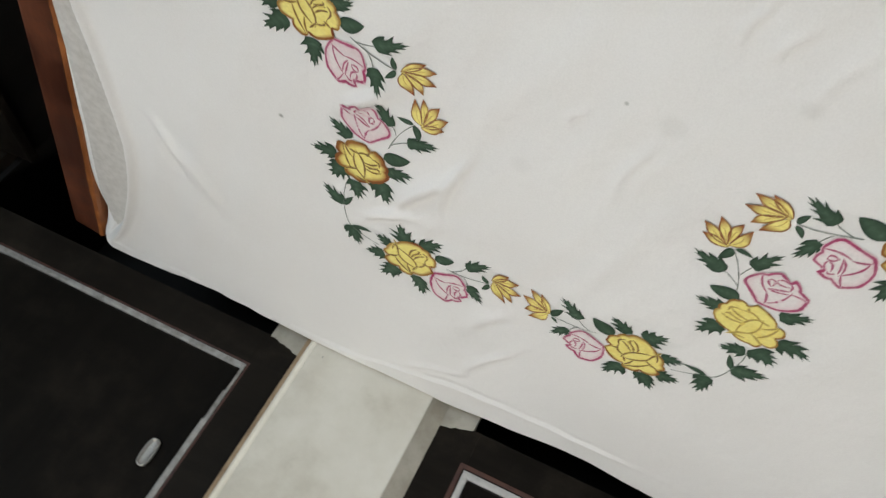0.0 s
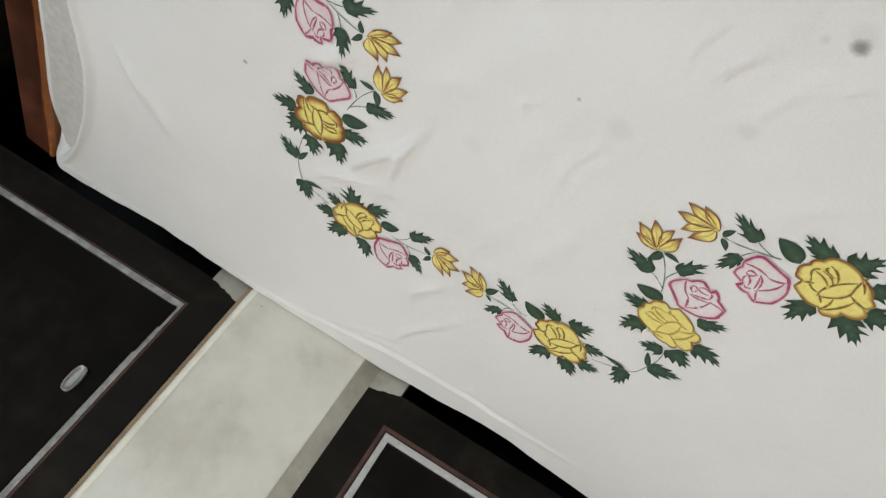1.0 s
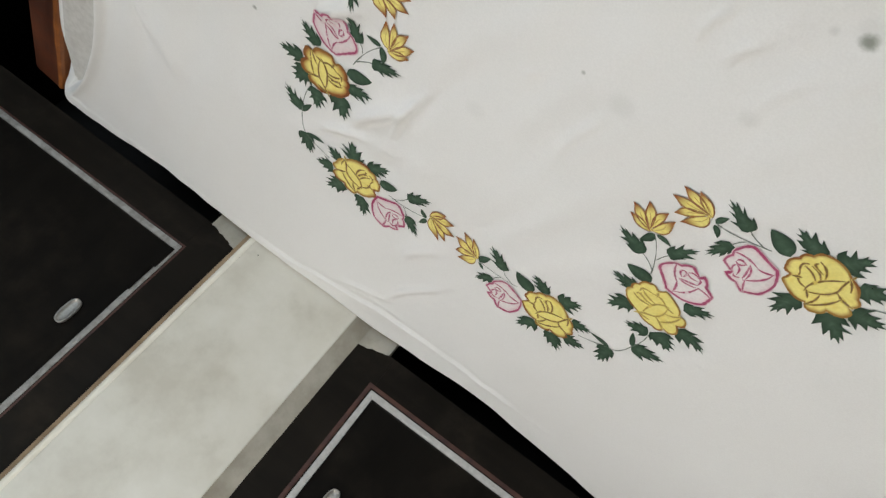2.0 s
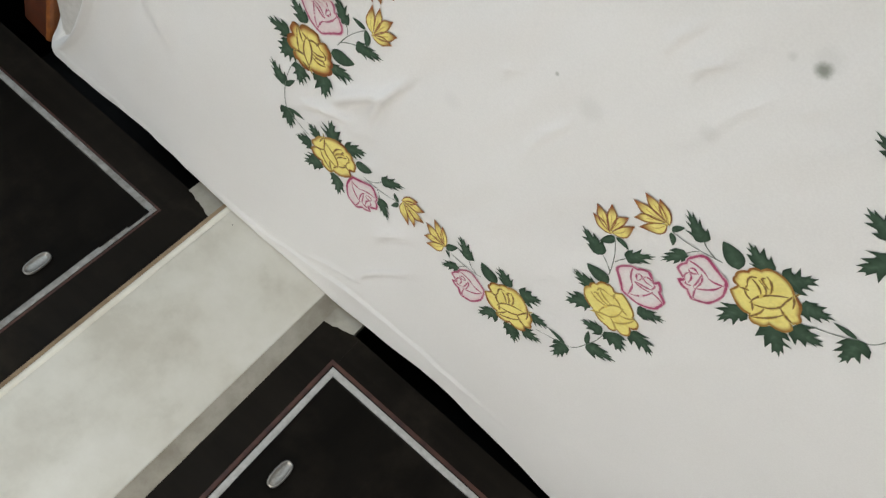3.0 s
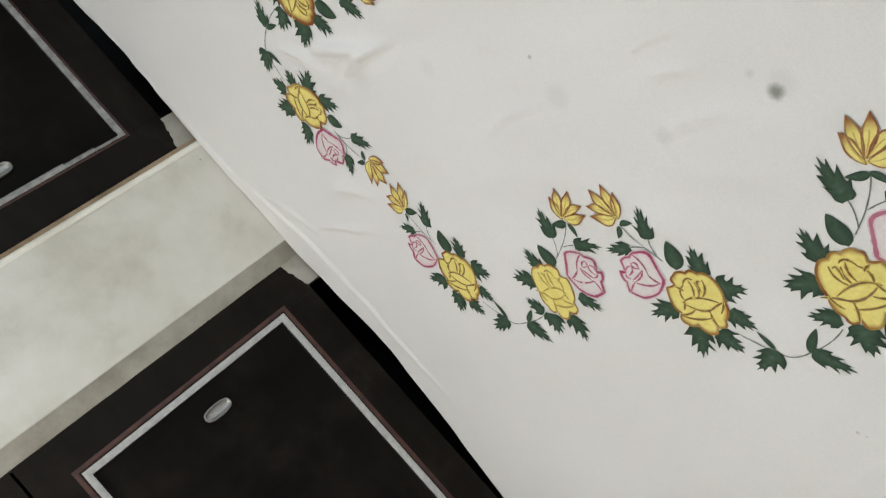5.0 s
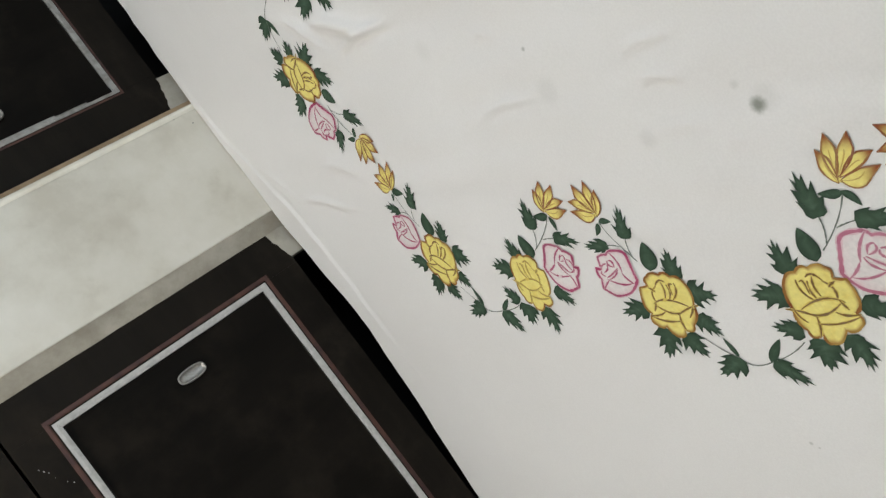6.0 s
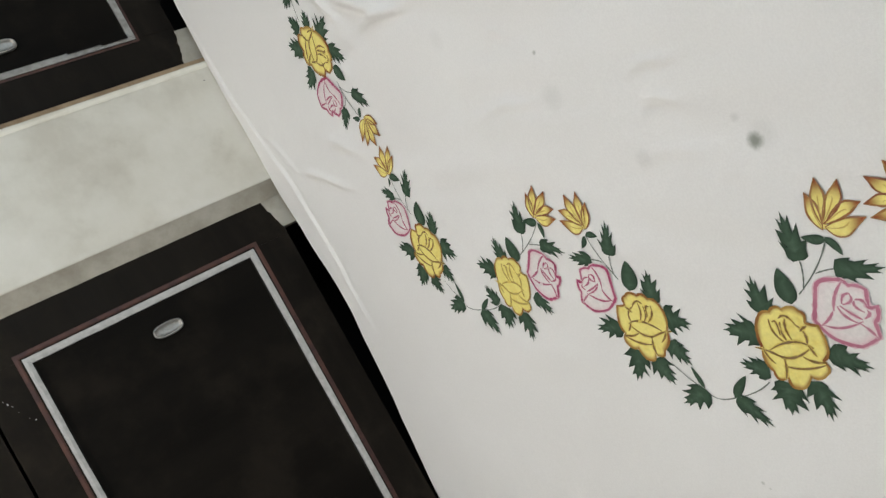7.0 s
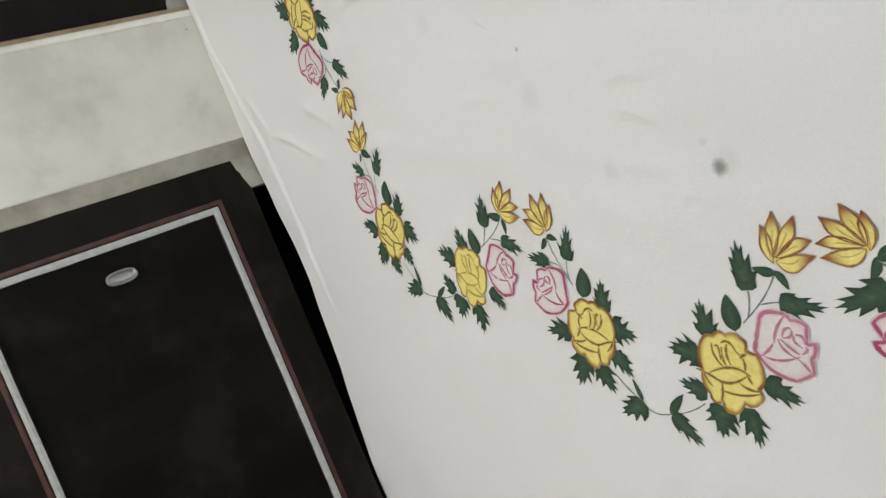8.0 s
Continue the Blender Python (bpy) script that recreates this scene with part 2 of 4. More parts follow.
def mitred(x0, x1, z0, z1, w, yb, yf, name, mat, parent, label, seed):
    """Beading of four mitred strips, slightly uneven in width."""
    pts = [(x0, z0), (x1, z0), (x1, z1), (x0, z1)]
    inn = [(x0 + w, z0 + w), (x1 - w, z0 + w), (x1 - w, z1 - w), (x0 + w, z1 - w)]
    for k in range(4):
        bm = bmesh.new()
        a, b, c, d = pts[k], pts[(k + 1) % 4], inn[(k + 1) % 4], inn[k]
        n = 24
        prev = None
        for i in range(n + 1):
            t = i / n
            wob = 0.0009 * noise.noise((t * 9 + seed, k * 3.3, 0.5))
            o = (a[0] + (b[0] - a[0]) * t, a[1] + (b[1] - a[1]) * t)
            q = (d[0] + (c[0] - d[0]) * t + wob, d[1] + (c[1] - d[1]) * t + wob)
            mid = ((o[0] + q[0]) / 2, (o[1] + q[1]) / 2)
            ring = [bm.verts.new((o[0], yb, o[1])), bm.verts.new((o[0], yf - 0.002, o[1])), bm.verts.new((mid[0], yf - 0.0016, mid[1])),
                    bm.verts.new((q[0], yf - 0.003, q[1])), bm.verts.new((q[0], yb, q[1]))]
            if prev:
                for j in range(4):
                    bm.faces.new((prev[j], prev[j + 1], ring[j + 1], ring[j]))
            prev = ring
        part(name, bm, mat, parent, label)


def oval_pull(x, z, parent):
    """Flush oval pull: a raised rim round a dished plate."""
    bm = bmesh.new()
    n = 40
    prof = [(1.0, 0.0), (1.0, 0.0035), (0.93, 0.0058), (0.80, 0.0058), (0.70, 0.0035), (0.60, 0.0012), (0.3, 0.0006)]
    rings = []
    for s, h in prof:
        ring = []
        for i in range(n):
            a = 2 * math.pi * i / n
            cx, cz = math.cos(a), math.sin(a)
            ex = 0.0142 * (abs(cx) ** 0.72) * (1 if cx >= 0 else -1)
            ez = 0.0305 * (abs(cz) ** 0.80) * (1 if cz >= 0 else -1)
            inset = 0.0142 * (1 - s)
            kx, kz = 1 - inset / 0.0142, 1 - inset / 0.0305
            ring.append(bm.verts.new((x + ex * kx, DOOR_Y + 0.002 + h, z + ez * kz)))
        rings.append(ring)
    for a, b in zip(rings, rings[1:]):
        for i in range(n):
            bm.faces.new((a[i], a[(i + 1) % n], b[(i + 1) % n], b[i]))
    bm.faces.new(rings[-1])
    ob = part("pull", bm, STEEL, parent, "oval brushed-steel flush pull")
    for p in ob.data.polygons:
        p.use_smooth = True
    return ob


def cupboard(x0, x1, ix0, ix1, pull_x, pull_z, label, seed, beading, edging, iz1=1.078):
    cab = empty("cupboard", label, "cupboard", "built-in cupboards", (x0, -0.3, 0.0))
    m = Matrix.Translation((-x0, 0.3, 0.0))
    z0, z1 = 0.5105, 1.158
    iz0 = 0.596
    # carcass: cavity behind and below the door, its shade painted near-black
    for nm, a in (("back_panel", (x0, x1, -0.58, -0.56, 0.02, 2.6)), ("bottom_panel", (x0, x1, -0.56, -0.06, 0.02, 0.04)),
                  ("side_panel", (x0, x0 + 0.018, -0.56, -0.07, 0.04, 2.6)), ("side_panel", (x1 - 0.018, x1, -0.56, -0.07, 0.04, 2.6))):
        box(nm, *a, BLACK_AND_SHADE, cab)
    # lower door frame
    door = box("door_panel", ix0 + 0.004, ix1 - 0.004, DOOR_Y - 0.020, DOOR_Y - 0.002, iz0 + 0.004, iz1 - 0.004, PANEL_WOOD, cab, "plain black-brown door panel")
    frame_ring(x0, x1, z0, z1, ix0 - x0, x1 - ix1, iz0 - z0, z1 - iz1, DOOR_Y - 0.024, DOOR_Y + 0.004, DARK_WOOD, "door_frame", cab)
    mitred(ix0 - edging, ix1 + edging, iz0 - edging, iz1 + edging, edging + 0.0005, DOOR_Y - 0.004, DOOR_Y + 0.0062, "edging", RED_LINE, cab, "thin red-brown edging", seed + 5)
    mitred(ix0, ix1, iz0, iz1, 0.0130, DOOR_Y - 0.004, DOOR_Y + 0.0075, "beading", beading, cab, "pale grey beading", seed)
    # near-black strip standing for the thin shade along the inside of the beading
    mitred(ix0 + 0.0128, ix1 - 0.0128, iz0 + 0.0128, iz1 - 0.0128, 0.0032, DOOR_Y - 0.008, DOOR_Y + 0.0008, "shade_strip", BLACK_AND_SHADE, cab, "black strip painted as the shade inside the beading", seed + 9)
    oval_pull(pull_x, pull_z, cab)
    # upper door
    frame_ring(x0, x1, 1.1635, 2.3, ix0 - x0, x1 - ix1, 0.09, 0.09, DOOR_Y - 0.024, DOOR_Y + 0.004, DARK_WOOD, "upper_door_frame", cab)
    box("upper_door_panel", ix0, ix1, DOOR_Y - 0.02, DOOR_Y - 0.002, 1.2535, 2.21, PANEL_WOOD, cab)
    for ch in cab.children:
        ch.matrix_parent_inverse = m
    return cab


first = cupboard(-0.43, PIER_X0 - 0.0128, -0.34, 0.444, 0.379, 0.845, "dark-stained cupboard with worn, darker grey beading, set beside the marble pier", 1.0, DARK_INLAY, 0.006, 1.098)
second = cupboard(JAMB_X1, 1.86, 0.962, 1.745, 1.032, 0.826, "dark-stained cupboard with lighter grey beading and oval steel pull", 2.0, INLAY, 0.0125)

# dark stain brushed over part of the worn beading
for z0, z1, w in ((0.611, 0.668, 0.0095), (0.668, 0.738, 0.0055)):
    ob = box("stain_smear", 0.4285, 0.4285 + w, DOOR_Y + 0.003, DOOR_Y + 0.0086, z0, z1, PANEL_WOOD, first, "dark stain brushed over the beading", 0.001)
    ob.matrix_parent_inverse = Matrix.Translation((0.43, 0.3, 0.0))


def flake(x, z, s, parent):
    bm = bmesh.new()
    ring = []
    for i in range(7):
        a = 2 * math.pi * i / 7
        r = s * random.uniform(0.4, 1.2)
        ring.append((x + r * 1.3 * math.cos(a), z + r * math.sin(a)))
    low = [bm.verts.new((a, DOOR_Y + 0.0036, b)) for a, b in ring]
    top = [bm.verts.new((a, DOOR_Y + 0.0048, b)) for a, b in ring]
    bm.faces.new(top)
    for i in range(7):
        bm.faces.new((low[i], low[(i + 1) % 7], top[(i + 1) % 7], top[i]))
    ob = part("paint_fleck", bm, INLAY, parent, "pale fleck of paint")
    ob.matrix_parent_inverse = Matrix.Translation((-JAMB_X1, 0.3, 0.0))


for x, z, s in ((1.016, 1.136, 0.0016), (1.024, 1.131, 0.0026), (1.031, 1.126, 0.0014), (1.071, 1.103, 0.0022), (1.063, 1.111, 0.0012), (1.045, 1.122, 0.001)):
    flake(x, z, s * 0.62, second)

# plaster left bare where the frame corners are chipped
def plaster_patch(x0, x1, za, zb):
    """Broken plaster under a chipped frame corner, its upper edge running from za to zb."""
    bm = bmesh.new()
    n = 9
    top = [(x0 + (x1 - x0) * i / n, za + (zb - za) * i / n + random.uniform(-0.0022, 0.0022)) for i in range(n + 1)]
    ring = top + [(x1, 0.42), (x0, 0.42)]
    front = [bm.verts.new((x, DOOR_Y + 0.0058, z)) for x, z in ring]
    back = [bm.verts.new((x, DOOR_Y - 0.03, z)) for x, z in ring]
    bm.faces.new(front)
    for i in range(len(ring)):
        bm.faces.new((front[i], front[(i + 1) % len(ring)], back[(i + 1) % len(ring)], back[i]))
    return structure(part("plaster_patch", bm, JAMB), "bare plaster showing at a chipped frame corner", "plaster")


plaster_patch(0.453, PIER_X0 - 0.0125, 0.5125, 0.5295)
plaster_patch(JAMB_X1 + 0.0045, 0.946, 0.534, 0.5115)

# small dark chips in the marble face
for x, z, r in ((0.556, 0.527, 0.0018), (0.588, 0.516, 0.0016), (0.561, 0.545, 0.0011)):
    bm = bmesh.new()
    bmesh.ops.create_cone(bm, cap_ends=True, segments=7, radius1=r, radius2=r * 0.6, depth=0.0016)
    bmesh.ops.transform(bm, matrix=pose(x, MARBLE_Y + 0.0004, z, -90, 0, random.uniform(0, 90)), verts=bm.verts)
    part("chip", bm, BLACK_AND_SHADE, pier, "small dark chip")


# ---- bed ----
LEN, WID, TOP = 1.95, 2.0, 0.5
RIDGES = [
    (0.759, 0.586, 0.844, 0.722, 0.01, 0.004),
    (0.7, 0.532, 0.806, 0.611, 0.009, 0.003),
    (0.835, 0.65, 0.864, 0.77, 0.0063, 0.00288),
    (0.692, 0.751, 0.744, 0.827, 0.012, 0.004),
    (0.334, 0.53, 0.425, 0.386, 0.02, 0.004),
    (0.315, 0.577, 0.369, 0.423, 0.012, 0.004),
    (0.781, 0.104, 0.897, 0.174, 0.008, 0.003),
    (0.897, 0.174, 0.986, 0.357, 0.008, 0.003),
    (0.9, 0.346, 0.949, 0.45, 0.012, 0.0025),
    (1.047, 0.785, 1.065, 0.902, 0.0063, 0.00202),
    (1.109, 1.021, 1.109, 1.1, 0.0042, 0.0023),
    (1.141, 1.026, 1.147, 1.075, 0.0056, 0.00216),
    (1.187, 0.98, 1.201, 1.084, 0.0075, 0.0011),
    (1.238, 1.068, 1.236, 1.096, 0.0035, 0.00158),
    (0.828, 0.605, 0.853, 0.752, 0.0056, 0.00252),
    (0.976, 0.874, 0.986, 0.905, 0.0049, 0.00216),
]


def ledge(y):
    """How far the tucked ledge reaches towards the footboard, less at the corner."""
    k = min(1.0, max(0.0, (y - 0.02) / 0.22))
    return 0.042 * k * k * (3 - 2 * k)


def end_x(y):
    """Where the top of the mattress ends towards the footboard."""
    return (0.027 + 0.33 * y - 0.10 * y * y if y < 0.75 else 0.2183 + 0.26 * (y - 0.75)) - ledge(y)


def hnoise(x, y, s, o):
    return noise.noise((x * s + o, y * s - o, o * 1.7))


def height(x, y):
    """The lie of the sheet: slack folds and small wrinkles above the mattress top."""
    h = 0.0022 * hnoise(x, y, 3.0, 1.0)
    c, s = 0.37, 0.93
    u, v = c * x + s * y, -s * x + c * y
    mid = math.exp(-((x - 0.95) / 0.45) ** 2 - ((y - 0.8) / 0.42) ** 2)
    h += mid * 0.0052 * noise.noise((u * 6, v * 22, 4.0))
    left = math.exp(-((x - 0.3 - 0.2 * y) / 0.2) ** 2)
    h += left * 0.0036 * noise.noise(((x - 0.28 * y) * 22, y * 3.0, 9.0))
    h += 0.0011 * hnoise(x, y, 16.0, 2.0) + 0.0026 * hnoise(x, y, 7.0, 6.0)
    # gathers fanning out from the bend of the wreath
    gx, gy = x - 0.66, y - 0.53
    g = math.hypot(gx, gy)
    if g < 0.4:
        a = math.atan2(gy, gx)
        h += 0.0026 * math.sin(a * 17 + 9 * g + 1.5 * noise.noise((x * 7, y * 7, 3.0))) * math.exp(-((g - 0.17) / 0.085) ** 2) * math.exp(-((a - 0.55) / 0.45) ** 2)
    for x0, y0, x1, y1, w, a in RIDGES:
        dx, dy = x1 - x0, y1 - y0
        L2 = dx * dx + dy * dy
        t = ((x - x0) * dx + (y - y0) * dy) / L2
        if -0.4 < t < 1.4:
            L = math.sqrt(L2)
            d = ((x - x0) * dy - (y - y0) * dx) / L + 0.006 * math.sin(t * 5)
            if abs(d) < 3 * w:
                e = max(0.0, 1 - max(0.0, abs(t - 0.5) - 0.2) / 0.6) ** 2
                h += 1.9 * a * e * (math.exp(-(d / w) ** 2) - 0.45 * math.exp(-((d - 1.5 * w) / w) ** 2))
    return h


def drop(d, r):
    """Overhang d metres past an edge of radius r: (outward, downward)."""
    if d <= 0:
        return 0.0, 0.0
    a = d / r
    if a < math.pi / 2:
        return r * math.sin(a), r * (1 - math.cos(a))
    return r, r + d - r * math.pi / 2


def rim_y(x):
    """Where the top of the sheet starts to roll over on the wall side."""
    k = min(1.0, max(0.0, (x - 1.30) / 0.40))
    return 0.014 + 0.020 * math.exp(-((x - 0.33) / 0.14) ** 2) + 0.030 * math.exp(-((x - 1.15) / 0.13) ** 2) - 0.011 * math.exp(-((x - 0.89) / 0.07) ** 2) - 0.058 * k * k * (3 - 2 * k)


def crease_u(y):
    """How far inside the mattress end the tucked fold of the sheet runs."""
    return ledge(y) + (0.088 - 0.48 * (y - 0.47) ** 2 if y < 0.47 else 0.088 - 0.15 * min(0.4, y - 0.47))


def bed_sheet():
    us = [-0.25 + 0.01 * i for i in range(15)] + [-0.1 + 0.0028 * i for i in range(93)] + [0.1638 + 0.0062 * i for i in range(290)] + [LEN + 0.02 + 0.01 * i for i in range(24)]
    vs = [-0.25 + 0.012 * i for i in range(16)] + [-0.06 + 0.0028 * i for i in range(46)] + [0.069 + 0.0062 * i for i in range(210)] + [1.375 + 0.012 * i for i in range(72)]
    nu, nv = len(us) - 1, len(vs) - 1
    verts = []
    for v in vs:
        for u in us:
            vy = min(max(v, 0.0), WID)
            xe = end_x(vy)
            t = min(max(u, 0.0), LEN)
            x = xe + (LEN - xe) * t / LEN
            y0 = rim_y(x)
            y = y0 + (WID - 0.022 - y0) * vy / WID
            z = TOP + height(x, y)
            ox, oz = drop(-u, 0.062)
            x -= ox
            z -= oz
            ox, oz2 = drop(u - LEN, 0.04)
            x += ox
            wave = 0.004 * noise.noise((x * 5, 0.3, 7.7)) + 0.0025 * noise.noise((x * 17, 1.3, 2.2))
            oy, oz3 = drop(-v, 0.026)
            y -= oy * (1 + 2.2 * wave / 0.026 * 0.4)
            oy, oz4 = drop(v - WID, 0.04)
            y += oy
            if u < 0 and v < 0:
                k = min(-u, 0.062 * 1.57) / (0.062 * 1.57)
                y += 0.03 * k * k
                x += 0.02 * min(1.0, -v / 0.04)
            z -= min(0.22, math.hypot(oz, oz3) + oz2 + oz4)
            # crease where the sheet is tucked round the mattress end
            if u < 0.22:
                uu = u - crease_u(y)
                fade = min(1.0, max(0.0, (v - 0.02) / 0.08))
                z += fade * 0.012 * math.exp(-(uu / 0.009) ** 2)
                z -= fade * 0.027 * min(1.0, max(0.0, -(uu + 0.003) / 0.016))
                z -= fade * 0.010 * math.exp(-((uu + 0.0180) / 0.0040) ** 2)
            # rolled rim along the wall side, with the crease that bounds it
            if -0.03 < v < 0.16:
                k = min(1.0, max(0.0, (x - 0.60) / 0.36))
                yc = 0.034 + 0.072 * k * k * (3 - 2 * k) + 0.007 * noise.noise((x * 9, 5.5, 0.0)) + 0.003 * noise.noise((x * 31, 2.5, 0.0))
                on = min(1.0, max(0.25, (x - 0.35) / 0.3)) * min(1.0, max(0.1, (1.38 - x) / 0.25)) * (0.75 + 0.65 * noise.noise((x * 11, 0.7, 4.0)))
                d = y - yc
                z += on * 0.0042 * math.exp(-(d / 0.0062) ** 2) - on * 0.0030 * math.exp(-((d - 0.0125) / 0.006) ** 2)
                z -= on * 0.0022 * min(1.0, max(0.0, -d / 0.05))
            verts.append((x, y, z))
    faces = [(j * (nu + 1) + i, j * (nu + 1) + i + 1, (j + 1) * (nu + 1) + i + 1, (j + 1) * (nu + 1) + i) for j in range(nv) for i in range(nu)]
    ob = link("bed_sheet", mesh_from("bed_sheet", verts, faces, COTTON, smooth=True))
    return tagged(ob, "white cotton bed sheet hand-painted with a rose wreath, creased and stained", "bed sheet")


sheet = bed_sheet()


def mattress():
    bm = bmesh.new()
    n = 24
    low, high = [], []
    ys = [0.05 + (WID - 0.1) * i / n for i in range(n + 1)]
    pts = [(end_x(y) + 0.0, y) for y in ys] + [(LEN - 0.03, y) for y in reversed(ys)]
    low = [bm.verts.new((x, y, 0.30)) for x, y in pts]
    high = [bm.verts.new((x, y, 0.478)) for x, y in pts]
    k = len(pts)
    for i in range(k):
        bm.faces.new((low[i], low[(i + 1) % k], high[(i + 1) % k], high[i]))
    bm.faces.new(high)
    bm.faces.new(low)
    return tagged(part("mattress", bm, TICKING), "thick mattress under a white cotton sheet", "mattress")


mattress()


def orange_edge():
    """Ragged strip along the inner top edge of the footboard."""
    bm = bmesh.new()
    n, prev = 160, None
    for i in range(n + 1):
        y = -0.015 + 2.03 * i / n
        w = 0.011 + 0.006 * noise.noise((y * 6, 2.2, 0.0)) + 0.003 * noise.noise((y * 31, 0.2, 0.0))
        low = 0.423 + 0.016 * noise.noise((y * 5, 7.0, 0.0)) + 0.006 * noise.noise((y * 23, 1.0, 0.0))
        ring = [bm.verts.new(p) for p in ((min(0.007, 0.0185 - w), y, 0.4762), (0.0095, y, 0.4763), (0.0155, y, 0.4735), (0.0181, y, 0.466), (0.0181, y, low))]
        if prev:
            for j in range(4):
                bm.faces.new((prev[j], prev[j + 1], ring[j + 1], ring[j]))
        prev = ring
    return bm


def bed_frame():
    bed = empty("bed", "red-brown wooden bed frame with a thick low footboard", "bed", "", (0, 0, 0))
    # footboard: a thick board with softened edges, running from the cupboard wall
    bm = box_bm(-0.065, 0.017, -0.02, 2.02, 0.1, 0.475, 0.009, 3)
    foot = part("footboard", bm, RED_WOOD, bed, "thick red-brown footboard with an orange-brown inner edge")
    foot.matrix_basis = pose(-0.045, -0.002, 0.0, 0, 0, -15.5)
    part("orange_edge", orange_edge(), ORANGE_WOOD, foot, "orange-brown strip along the inner top edge and face")
    box("side_rail", 0.05, LEN - 0.05, 0.055, 0.085, 0.2, 0.29, RED_WOOD, bed, "", 0.004)
    box("side_rail", 0.6, LEN - 0.05, WID - 0.085, WID - 0.055, 0.2, 0.29, RED_WOOD, bed, "", 0.004)
    box("slat_deck", 0.6, LEN - 0.05, 0.09, WID - 0.09, 0.26, 0.295, RED_WOOD, bed)
    for x, y in ((0.5, 0.12), (0.6, WID - 0.15), (LEN - 0.12, 0.12), (LEN - 0.12, WID - 0.15)):
        box("leg", x, x + 0.07, y, y + 0.07, 0.0, 0.26, RED_WOOD, bed, "", 0.004)
    return bed


bed_frame()


# ---- painted wreath on the sheet ----
LIFT = 0.0009
YELLOW, GOLD, RUST = (0.92, 0.82, 0.28), (0.82, 0.64, 0.15), (0.34, 0.11, 0.028)
TIP = (0.30, 0.07, 0.022)
GREEN, DEEP, PALE = (0.064, 0.118, 0.073), (0.021, 0.043, 0.027), (0.13, 0.20, 0.14)
PINK, BLUSH, CREAM = (0.40, 0.055, 0.145), (0.72, 0.43, 0.50), (0.84, 0.80, 0.785)
STEM = (0.15, 0.18, 0.15)
# the stencil of one sprig, in millimetres from its rose: brush strokes by start, bend and end
# petals of the rim: where one starts and how far it bulges
ROSE_RIM = [
    ((-40.8, -2.8), (-44.7, 7.2)), ((-41.2, 13), (-41.3, 25)), ((-36.1, 30.1), (-30, 34.4)), ((-23.6, 30), (-18.4, 28.4)), ((-17.6, 41.4), (-4.9, 38.3)),
    ((3, 38.5), (13.6, 33.3)), ((20.2, 24.7), (28.8, 27.3)), ((35.7, 19.3), (38.5, 8.9)), ((35.2, 2.5), (46.6, -10.6)), ((46.6, -18.7), (42.3, -25.8)),
    ((33, -23.6), (35.6, -36.8)), ((24.3, -36.4), (12.2, -38.3)), ((4.4, -38.5), (-4.6, -30.9)), ((-11.5, -34), (-26.5, -27.1)), ((-36, -20.7), (-41.6, -10.7)),
]
ROSE_LINES = [
    ((-31.6, -7), (-17.2, -14.6), (-4.1, -3.9)), ((-31.1, 3.5), (-37.1, 15.1), (-22, 17.2)), ((-22, 17.2), (-12, 27.7), (1.5, 16.4)),
    ((-28.2, 3), (-17.7, -4.9), (-4.8, -0.9)), ((-29.8, 10), (-18.8, 2.1), (-5.8, 4.4)), ((-28.3, -5.6), (-33.2, 3.2), (-12.7, -5.3)),
    ((-0.4, -25.9), (-12.5, 9.1), (5, 21.2)), ((-0.4, -25.9), (21, -14.5), (5.8, 17.4)), ((-5.3, -40.3), (-0.4, -25.9), (13.1, -13.5)),
    ((11.2, -15.3), (22.9, -16.5), (34.3, -27.7)), ((20.1, -18.5), (29.2, -0.7), (23.6, 24.6)), ((12.3, 5.1), (20.9, 12.3), (22.2, 26.1)),
    ((-19, 28.2), (-17.6, 22.9), (-13.7, 18.2)), ((-4.9, -32.3), (5.2, -34.8), (14.3, -28.5)), ((1.1, 17.2), (10.1, 18.3), (14.7, 19.4)),
]
PINK_RIM = [
    ((-51.3, 56.1), (-60.1, 62.7)), ((-57, 78.7), (-53.7, 85.5)), ((-48.7, 88.5), (-46.5, 95.1)), ((-41.6, 101.7), (-31, 96.9)), ((-26.7, 95.4), (-23.1, 94.3)),
    ((-24.7, 103.6), (-14.6, 99.4)), ((-10.2, 93.8), (-2.9, 91.6)), ((4.6, 90.2), (6.9, 78.8)), ((11.4, 69.7), (5.7, 58.1)), ((-1.3, 46.8), (-14.5, 42.6)),
    ((-23.1, 39), (-32.4, 48.2)),
]
PINK_LINES = [
    ((-52.6, 84.8), (-42.9, 69.3), (-28.6, 62.9)), ((-28.6, 62.9), (-21, 55.9), (-16, 44.4)), ((-16.9, 45.9), (-6.6, 58.3), (-13, 84.1)),
    ((-33.1, 74.7), (-44.2, 77.9), (-40.4, 85.6)), ((-40.4, 85.6), (-32.1, 86.5), (-33, 75.2)), ((-34.2, 86.6), (-28.7, 80.5), (-20.9, 90.4)),
    ((-34.7, 86.9), (-34.9, 94.5), (-26.4, 94.7)), ((-32.5, 69.7), (-21.6, 68.2), (-12.7, 80.2)), ((-31.7, 70.7), (-20.9, 77.9), (-15.4, 84.9)),
    ((-16.3, 86.2), (-18.1, 96.4), (-23.5, 93.3)), ((-12.4, 81.3), (-2.8, 87.4), (5.8, 87.6)),
]
